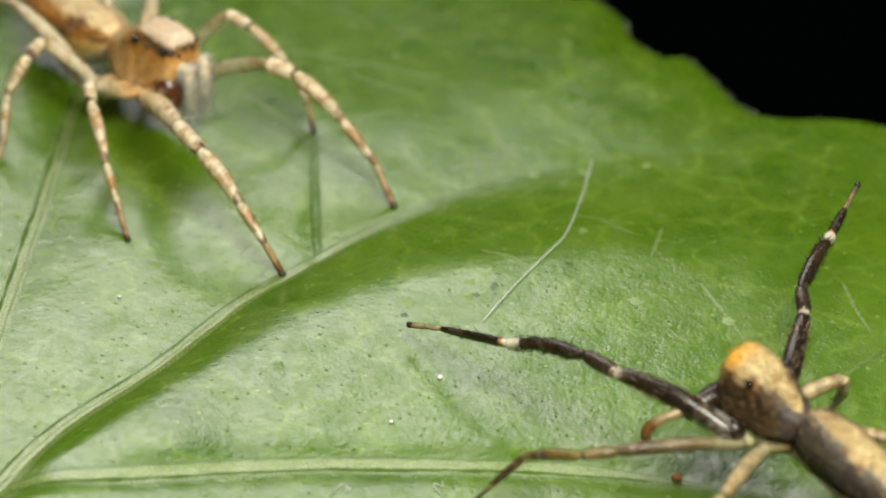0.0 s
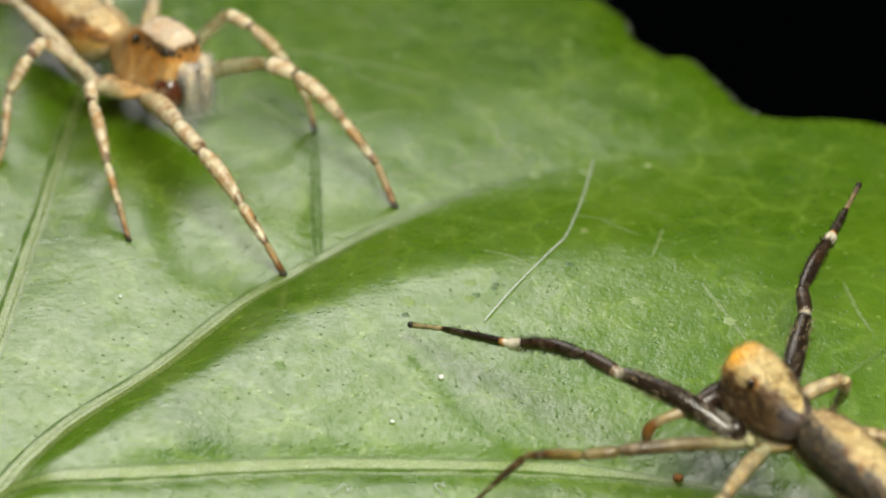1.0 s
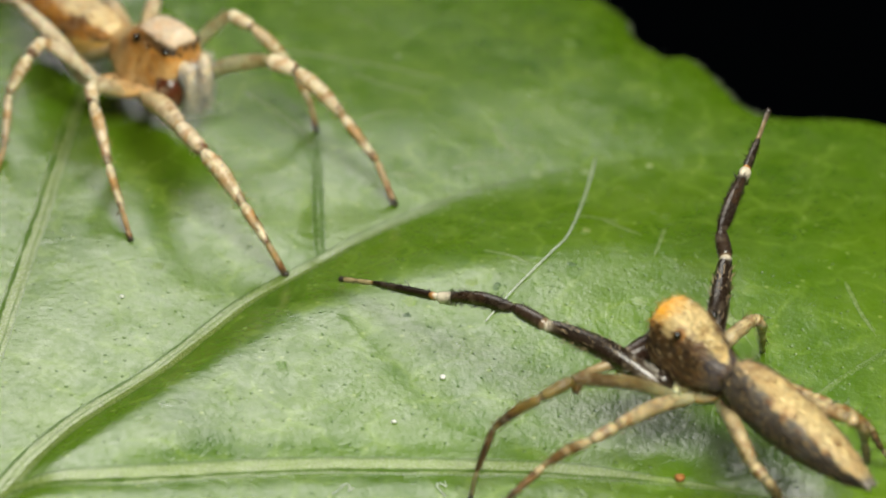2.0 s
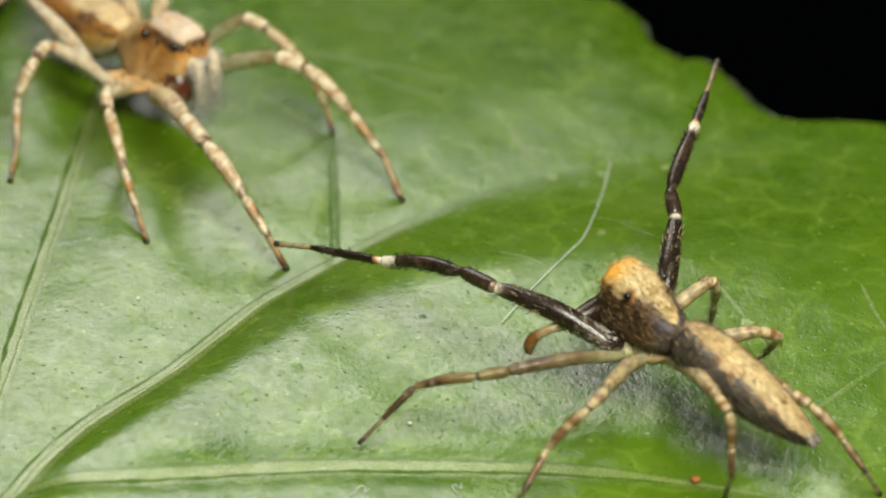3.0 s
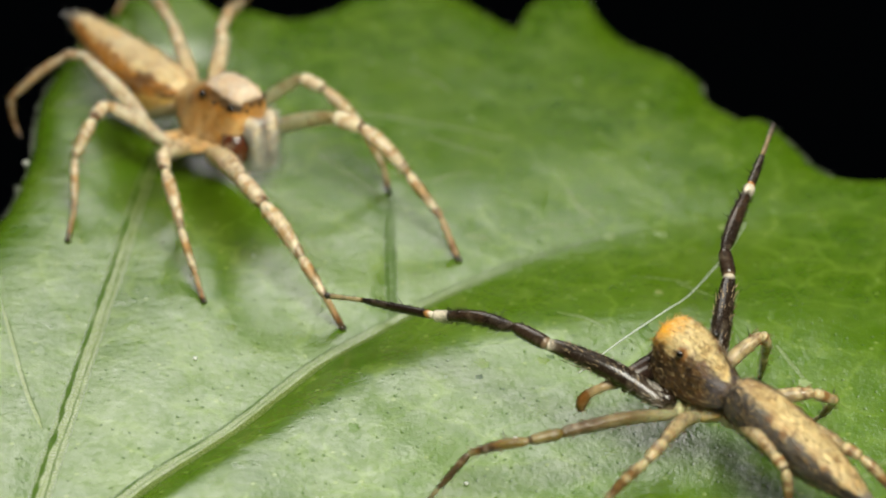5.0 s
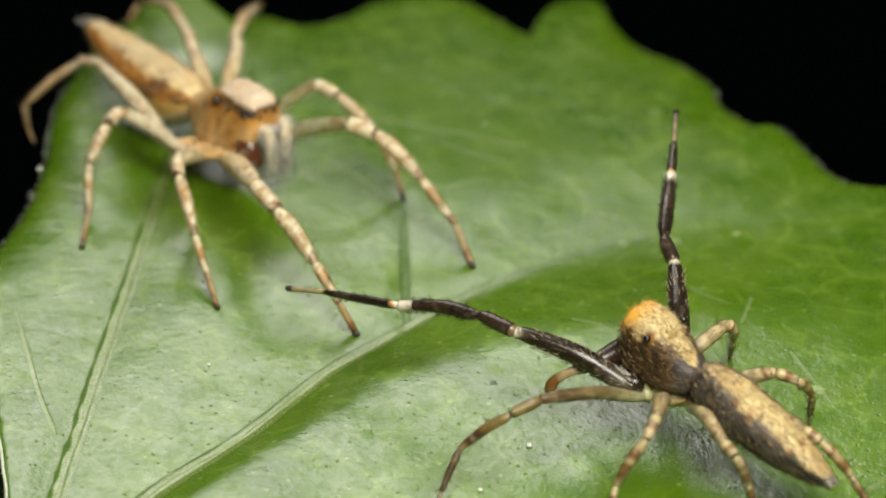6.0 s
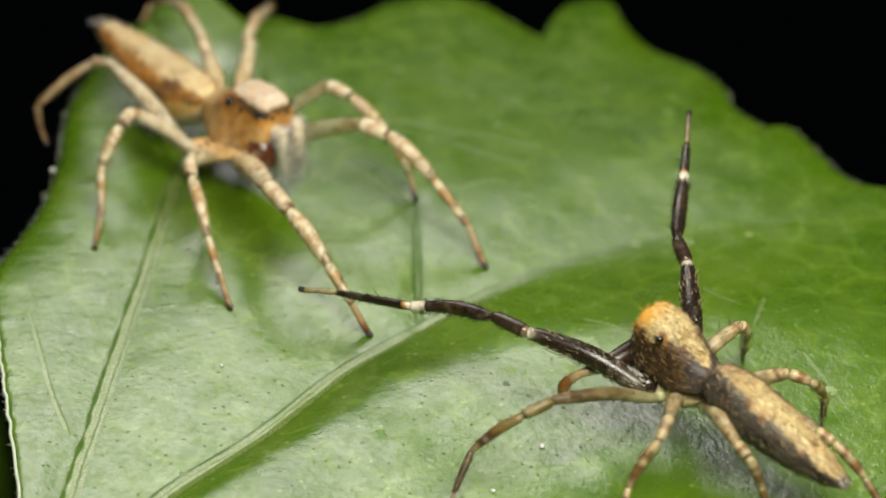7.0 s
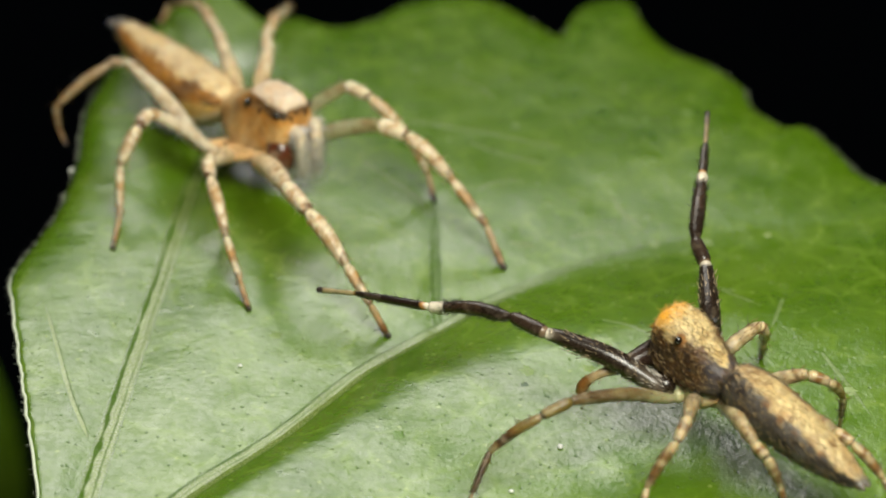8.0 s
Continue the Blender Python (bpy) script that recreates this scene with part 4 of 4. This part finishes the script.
def build_female():
    spider = thing("jumping_spider", FEMALE_AT["E"], "pale orange jumping spider with speckled translucent legs", "spider")
    neck, turn = FEMALE_NECK, FEMALE_TURN
    bm = loft(fresh(), [(-0.2, 0.34, 0.0, -0.6), (0.2, 0.60, 0.24, -0.9), (0.7, 0.82, 0.46, -1.2), (1.2, 0.86, 0.80, -1.32), (1.55, 0.80, 1.08, -1.32), (2.2, 0.78, 1.12, -1.2), (2.75, 0.73, 1.02, -0.9), (2.95, 0.62, 0.82, -0.55), (3.05, 0.42, 0.5, -0.2)], turn, neck, female_head, 108, 96, 3.3, 0.16)
    hair = fresh()
    fur(hair, bm, 2600, 0.20, 0.010, turn @ Vector((-1, 0, -0.1)), 0.3, lambda c: random.choice((c, blend(c, (0.95, 0.80, 0.55), 0.45), blend(c, BROWN, 0.2))))
    head = part("carapace", bm, PALE_SCALES, spider, "orange head with a pinkish cap and dark band")
    part("fur", hair, HAIR, head)
    for side in (1, -1):
        for x, y, z, r in ((1.55, 0.76, 0.68, 0.13), (2.1, 0.77, 0.58, 0.06), (2.76, 0.64, 0.56, 0.11), (2.86, 0.28, 0.42, 0.20)):
            bm = fresh()
            ball(bm, turn @ Vector((x, side * y, z)) + neck, r, DARK)
            part("eye", bm, EYE_GLASS, head)
        bm = fresh()
        spot = lid(bm, neck, turn, [(2.4, side * 0.42, -0.35), (2.72, side * 0.50, -0.65), (2.8, side * 0.50, -1.05), (2.7, side * 0.42, -1.5)])
        tube(bm, spot, [0.3, 0.45, 0.40, 0.14], lambda f: blend((0.14, 0.035, 0.012), DARK, 0.4 * f), 20, 20)
        part("chelicera", bm, SHINY, head)
        # hairy pale palps before the mouth
        pts = lid(bm, neck, turn, [(2.4, 0.15 + side * 0.5, -0.6), (3.0, 0.2 + side * 0.42, -0.02), (3.3, 0.15 + side * 0.32, -0.15), (3.35, 0.12 + side * 0.26, -0.8), (3.3, 0.15 + side * 0.24, -1.5)])
        bm = fresh()
        tube(bm, pts, [0.20, 0.22, 0.20, 0.24, 0.12], lambda f: blend(CLEAR, (0.90, 0.76, 0.62), f), 14, 30)
        for a, b in zip(pts, pts[1:]):
            bristles(bm, a, b, 0.18, 150, 0.34, (0.96, 0.90, 0.82), None, 0.012)
            bristles(bm, a, b, 0.18, 90, 0.28, (0.92, 0.74, 0.58), None, 0.012)
        part("palp", bm, SKIN, spider, "pale hairy palp")
    bm = loft(fresh(), [(0.2, 0.3, -1.0, -1.2), (0.8, 0.62, -0.95, -1.65), (1.7, 0.7, -0.95, -1.7), (2.5, 0.5, -0.95, -1.5), (2.8, 0.2, -1.0, -1.2)], turn, neck, lambda x, s, h, v: blend(CLEAR, STRAW, 0.3 + speckle(v, 4)), 36, 24, 2)
    part("sternum", bm, SKIN, spider)
    turn2 = frame_of((-3.93, 5.1, 0.3), (0, 0, 1))
    seat = Vector((0.1, -0.05, 2.5))
    bm = loft(fresh(), [(0.0, 0.3, 0.25, -0.3), (0.3, 0.60, 0.44, -0.7), (1.1, 0.90, 0.54, -1.28), (2.3, 0.94, 0.52, -1.42), (3.6, 0.82, 0.46, -1.25), (4.8, 0.58, 0.40, -0.86), (5.6, 0.38, 0.32, -0.44), (6.1, 0.22, 0.18, -0.2)], turn2, seat, female_back, 84, 80, 2.2)
    hair = fresh()
    fur(hair, bm, 4200, 0.26, 0.012, turn2 @ Vector((1, 0, 0)), 0.3, lambda c: random.choice((c, blend(c, (0.95, 0.80, 0.55), 0.45), blend(c, BROWN, 0.45))))
    belly = part("abdomen", bm, PALE_SCALES, spider, "long straw-coloured abdomen with amber sides")
    part("fur", hair, HAIR, belly)
    for y in (-0.12, 0.12):
        bm = fresh()
        a = turn2 @ Vector((5.95, y, 0.0)) + seat
        b = turn2 @ Vector((6.45, 1.5 * y, 0.05)) + seat
        tube(bm, [a, a.lerp(b, 0.5), b], [0.14, 0.11, 0.05], lambda f: GREY, 10, 8)
        bristles(bm, a, b, 0.09, 26, 0.2, (0.5, 0.48, 0.5), None, 0.007)
        part("spinneret", bm, SKIN, belly)
    return spider


def female_leg(key, joints, steps):
    big = 1.25 if key.endswith("1") else 0.98
    radii = [[big * r for r in row] for row in [(0.20, 0.27, 0.23), (0.20, 0.21, 0.19), (0.18, 0.20, 0.15), (0.13, 0.125, 0.10), (0.085, 0.08, 0.08)]]
    pale, ring, rust = (0.90, 0.76, 0.52), (0.17, 0.09, 0.04), (0.56, 0.32, 0.12)
    marks = [[(0, CLEAR), (0.55, pale), (0.68, rust), (0.72, pale), (0.88, ring), (0.91, pale)], [(0, pale), (0.35, rust), (0.5, pale), (0.86, ring)],
             [(0, pale), (0.18, rust), (0.3, pale), (0.48, (0.45, 0.27, 0.10)), (0.6, pale), (0.84, ring), (0.95, pale)], [(0, pale), (0.2, rust), (0.4, (0.34, 0.22, 0.09)), (0.55, pale), (0.8, ring)], [(0, (0.45, 0.32, 0.16)), (0.5, BROWN), (0.8, DARK)]]
    hairs = [(110, 0.2, pale), (26, 0.16, pale), (90, 0.18, TAN), (60, 0.16, BROWN), (24, 0.09, BROWN)]
    coxa(female, FEMALE_TURN, FEMALE_NECK, key, joints[0], 0.19 * big, blend(CLEAR, AMBER, 0.45), CLEAR_SKIN)
    if key in ("L1", "L2"):
        radii[0] = [0.75 * r for r in radii[0]]
        marks[0] = [(0, (0.84, 0.78, 0.56)), (0.6, (0.84, 0.74, 0.48)), (0.85, rust), (0.92, pale)]
    if key == "R3":
        radii[0] = [0.8 * r for r in radii[0]]
        marks[0] = [(0, (0.84, 0.74, 0.54)), (0.35, (0.78, 0.66, 0.44)), (0.55, (0.86, 0.74, 0.52)), (0.9, rust)]
    if key == "R4":
        # the rear leg that reaches over the rim is browner and slimmer
        radii = [[(1.0 if i == 0 else 0.72) * r for r in (row if i else (0.26, 0.28, 0.18))] for i, row in enumerate(radii)]
        marks = [[(0, (0.86, 0.76, 0.56)), (0.3, (0.80, 0.68, 0.46)), (0.5, (0.88, 0.76, 0.54)), (0.95, rust)]] + [[(f, blend(c, BROWN, 0.55)) for f, c in row] for row in marks[1:]]
    limb(female, "female", key, joints, steps, radii, marks, hairs, "speckled straw-coloured leg with dark foot", SKIN)


female = build_female()
female_leg("R1", [(1.06, -2.70, 1.90), (2.10, -5.58, 2.60), (2.82, -6.86, 2.45), (3.96, -8.22, 1.40), (4.68, -9.16, 0.60), (5.19, -9.49, -0.27)],
    {"F": ((5.19, -9.49, -0.27), (2.10, -5.58, 2.60)),
     "E": ((5.64, -9.86, -0.32), (2.45, -6.03, 2.60))})
female_leg("R2", [(0.34, -2.26, 1.80), (-0.32, -3.91, 2.50), (-0.21, -4.69, 2.40), (0.31, -6.20, 1.20), (0.79, -7.68, 0.50), (1.07, -8.59, 0.10)],
    {"F": ((1.07, -8.59, 0.10), (-0.32, -3.91, 2.50)),
     "E": ((1.07, -8.59, 0.10), (-0.04, -4.34, 2.50))})
female_leg("R3", [(-0.16, -1.86, 1.70), (-2.26, -1.25, 2.80), (-2.56, -1.99, 2.70), (-3.12, -2.70, 1.70), (-3.08, -3.93, 0.60), (-3.18, -5.44, 0.36)],
    {"F": ((-3.18, -5.44, 0.36), (-2.26, -1.25, 2.80)),
     "E": ((-3.18, -5.44, 0.36), (-1.97, -1.70, 2.80))})
female_leg("R4", [(-0.69, -1.49, 1.70), (-3.19, 1.74, 3.00), (-3.72, 1.84, 2.95), (-5.51, 1.52, 1.50), (-5.45, 1.65, 0.70), (-5.15, 0.65, 0.65)],
    {"F": ((-5.15, 0.65, 0.65), (-3.19, 1.74, 3.00)),
     "E": ((-5.15, 0.65, 0.65), (-2.89, 1.27, 3.00))})
female_leg("L1", [(2.55, -1.61, 2.00), (4.85, -2.44, 3.00), (5.72, -2.91, 2.90), (7.10, -3.78, 1.80), (8.13, -4.81, 0.80), (8.65, -5.62, -0.21)],
    {"F": ((8.65, -5.62, -0.21), (4.85, -2.44, 3.00)),
     "E": ((8.97, -6.04, -0.26), (5.20, -2.99, 3.00))})
female_leg("L2", [(2.24, -0.30, 2.00), (3.79, -0.00, 3.10), (4.55, -0.57, 3.00), (5.87, -1.05, 1.60), (6.36, -1.42, 0.70), (6.54, -1.97, 0.07)],
    {"F": ((6.54, -1.97, 0.07), (3.79, -0.00, 3.10)),
     "E": ((6.54, -1.97, 0.07), (4.06, -0.46, 3.10))})
female_leg("L3", [(0.95, 0.84, 2.00), (1.26, 2.61, 3.00), (1.13, 3.61, 3.00), (1.60, 6.59, 2.40), (1.66, 8.84, 1.50), (1.69, 10.30, 0.70)],
    {"F": ((1.69, 10.30, 0.70), (1.26, 2.61, 3.00)),
     "E": ((1.69, 10.30, 0.70), (1.55, 2.13, 3.00))})
female_leg("L4", [(0.41, 1.03, 2.00), (-0.12, 2.41, 3.00), (-0.44, 4.02, 3.00), (-1.63, 8.12, 2.00), (-2.45, 9.95, 1.00), (-2.69, 8.85, 0.83)],
    {"F": ((-2.69, 8.85, 0.83), (-0.12, 2.41, 3.00)),
     "E": ((-2.69, 8.85, 0.83), (0.18, 1.94, 3.00))})



# ---- small things on the leaf ----
def silk_thread():
    line = [(8.36, 1.77), (7.90, -0.65), (7.21, -3.64), (6.64, -4.85), (5.48, -6.80), (4.57, -8.37)]
    at = Vector((6.5, -2.5, 0.0))
    ob = thing("silk_thread", at, "fine white strand of spider silk across the leaf", "silk")
    bm = fresh()
    pts = [Vector((x, y, float(leaf_z(x, y)) + 0.06)) - at for x, y in line]
    tube(bm, pts, [0.021] * 6, lambda f: (0.8, 0.8, 0.8), 8, 70)
    part("strand", bm, SILK, ob)
    return ob


def grain(name, x, y, size, material, label, category):
    bm = fresh()
    bmesh.ops.create_icosphere(bm, subdivisions=2, radius=size)
    for v in bm.verts:
        v.co *= 1 + 0.35 * noise.noise(v.co / size * 1.3 + Vector((x, y, 0)))
        v.co.z *= 0.7
    ob = part(name, bm, material, None)
    ob.matrix_basis = Matrix.Translation(Vector((x, y, float(leaf_z(x, y)) + 0.45 * size)) * MM)
    return tagged(ob, label, category, "grains on the leaf")


def fibre(x, y, turn):
    """A curled white hair lying on the leaf."""
    bm = fresh()
    line = [(-0.30, -0.16, 0.06), (-0.12, -0.02, 0.03), (0.06, 0.16, 0.09), (0.20, 0.08, 0.06), (0.14, -0.08, 0.03), (0.30, -0.02, 0.08)]
    tube(bm, line, [0.012] * 6, lambda f: (0.8, 0.8, 0.8), 6, 40)
    ob = part("fibre", bm, SILK)
    ob.matrix_basis = pose(x * MM, y * MM, float(leaf_z(x, y)) * MM, 0, 0, turn)
    return tagged(ob, "tiny curled white fibre lying on the leaf", "fibre", "grains on the leaf")


def far_leaf():
    """A dark leaf some way below, out of focus."""
    bm = fresh()
    rows = []
    for i in range(25):
        f = i / 24
        w = 11 * math.sin(math.pi * min(1, 0.04 + f * 0.96)) ** 0.7
        rows.append([put(bm, (k * w, 34 * f - 17, 1.6 * abs(k) + 0.8 * math.sin(5 * f) - 0.02 * (34 * f - 17) ** 2), (0, 0, 0)) for k in np.linspace(-1, 1, 13)])
    for a, b in zip(rows, rows[1:]):
        for j in range(12):
            bm.faces.new((a[j], a[j + 1], b[j + 1], b[j]))
    ob = thing("leaf", (0, 0, 0), "dark green leaf hanging below, out of focus", "leaf")
    ob.matrix_basis = pose(-0.0290, 0.034, -0.032, 72, 0, 10)
    part("blade", bm, LEAF, ob).modifiers.new("thick", "SOLIDIFY").thickness = 0.0003
    bm = fresh()
    tube(bm, [(0, y, 0.3 - 0.02 * y * y) for y in range(-16, 17, 4)], [0.5, 0.45, 0.4, 0.35, 0.3, 0.25, 0.2, 0.15, 0.1], lambda f: (0.1, 0.18, 0.03), 10, 40)
    part("midrib", bm, VEIN, ob)
    return ob


far_leaf()
thread = silk_thread()
grain("pollen_grain", -5.86, -6.71, 0.06, GRAIN, "tiny white pollen grain on the leaf", "grain")
grain("pollen_grain", 3.28, -10.89, 0.09, GRAIN, "white translucent grain lying on the leaf", "grain")
grain("pollen_grain", 1.88, -12.86, 0.07, GRAIN, "tiny white pollen grain on the leaf", "grain")
grain("pollen_grain", -11.65, 3.83, 0.08, GRAIN, "pale grain at the leaf's edge", "grain")
fibre(0.47, -15.75, 10)
fibre(3.12, -15.58, 75)
grain("crumb", 9.59, -14.91, 0.15, CRUMB, "orange-brown crumb on the leaf", "crumb")


# ---- what moves ----
def ease(k):
    k = min(1.0, max(0.0, k))
    return k * k * (3 - 2 * k)


def state(plan, t):
    """The two stances between which a spider is at t, and how far along."""
    for (a, pa), (b, pb) in zip(plan, plan[1:]):
        if a <= t <= b:
            return pa, pb, ease((t - a) / (b - a))
    return plan[-1][1], plan[-1][1], 0.0


def step_rows(who, spot, plan, times, lift):
    """Rows for a spider, and for each of its legs and their lower pieces."""
    rows, limbs = [], {key: ([], []) for w, key in JOINTED if w == who}
    for t in times:
        a, b, k = state(plan, t)
        at = Vector(spot[a]).lerp(Vector(spot[b]), k)
        rows.append((t, Matrix.Translation(at * MM)))
        home = Vector(spot[plan[-1][1]])
        for key, (thighs, shins) in limbs.items():
            made, joints, steps = JOINTED[who, key]
            (tip_a, hint_a), (tip_b, hint_b) = steps[a], steps[b]
            f = min(1.0, max(0.0, 1.4 * k - (0.4 if key in ("L2", "L4", "R1", "R3") else 0.0))) if a != b else k
            tip = tip_a.lerp(tip_b, f) + Vector((0, 0, lift * min(1.0, (tip_a - tip_b).length) * math.sin(math.pi * f)))
            hint = hint_a.lerp(hint_b, f)
            tip, hint = tip + home - at, hint + home - at
            if (who, key[1]) == ("male", "1"):
                # the raised forelegs swing stiffly from the hip
                thigh = rest = (joints[-1] - joints[0]).rotation_difference(tip - joints[0]).to_matrix()
            else:
                thigh, rest = bend(joints, joints[0], tip, hint)
            thighs.append((t, Matrix.Translation(joints[0] * MM) @ thigh.to_4x4()))
            shins.append((t, Matrix.Translation((joints[1] - joints[0]) * MM) @ (thigh.transposed() @ rest).to_4x4()))
    return rows, limbs


def motions():
    tenth = [0.0, 0.5, 1.0] + [round(0.05 * i, 2) for i in range(21, 31)] + [1.7] + [round(0.1 * i, 1) for i in range(18, 33)] + [4.0, 4.7] + [round(0.1 * i, 1) for i in range(48, 60)] + [7.0, 8.0]
    male_plan = [(0, "A"), (1.04, "A"), (1.40, "B"), (1.85, "B"), (2.6, "C0"), (2.8, "C0"), (3.05, "C"), (4.85, "C"), (5.65, "D"), (8.0, "D")]
    female_plan = [(0, "E"), (1.8, "E"), (2.6, "F"), (8.0, "F")]
    for spider, who, spot, plan, lift in ((male, "male", MALE_AT, male_plan, 0.5), (female, "female", FEMALE_AT, female_plan, 0.15)):
        rows, limbs = step_rows(who, spot, plan, tenth, lift)
        walk(spider, rows)
        for key, (thighs, shins) in limbs.items():
            made = JOINTED[who, key][0]
            walk(made[0], thighs)
            for piece in made[1:]:
                walk(piece, shins)
    # the strand comes loose between the spider's feet and is dragged off the near side of the leaf
    walk(thread, [(t, pose(0.0065 + x * MM, -0.0025 + y * MM, z * MM, 0, 0, turn)) for t, x, y, z, turn in
                  [(0, 0, 0, 0, 0), (4.8, 0, 0, 0, 0), (5.0, 1.5, -1.5, 1.0, -10), (5.4, 9.0, -9.0, 1.5, -40), (5.7, 16.0, -16.0, 0.5, -60), (8.0, 16.0, -16.0, 0.5, -60)]])


motions()
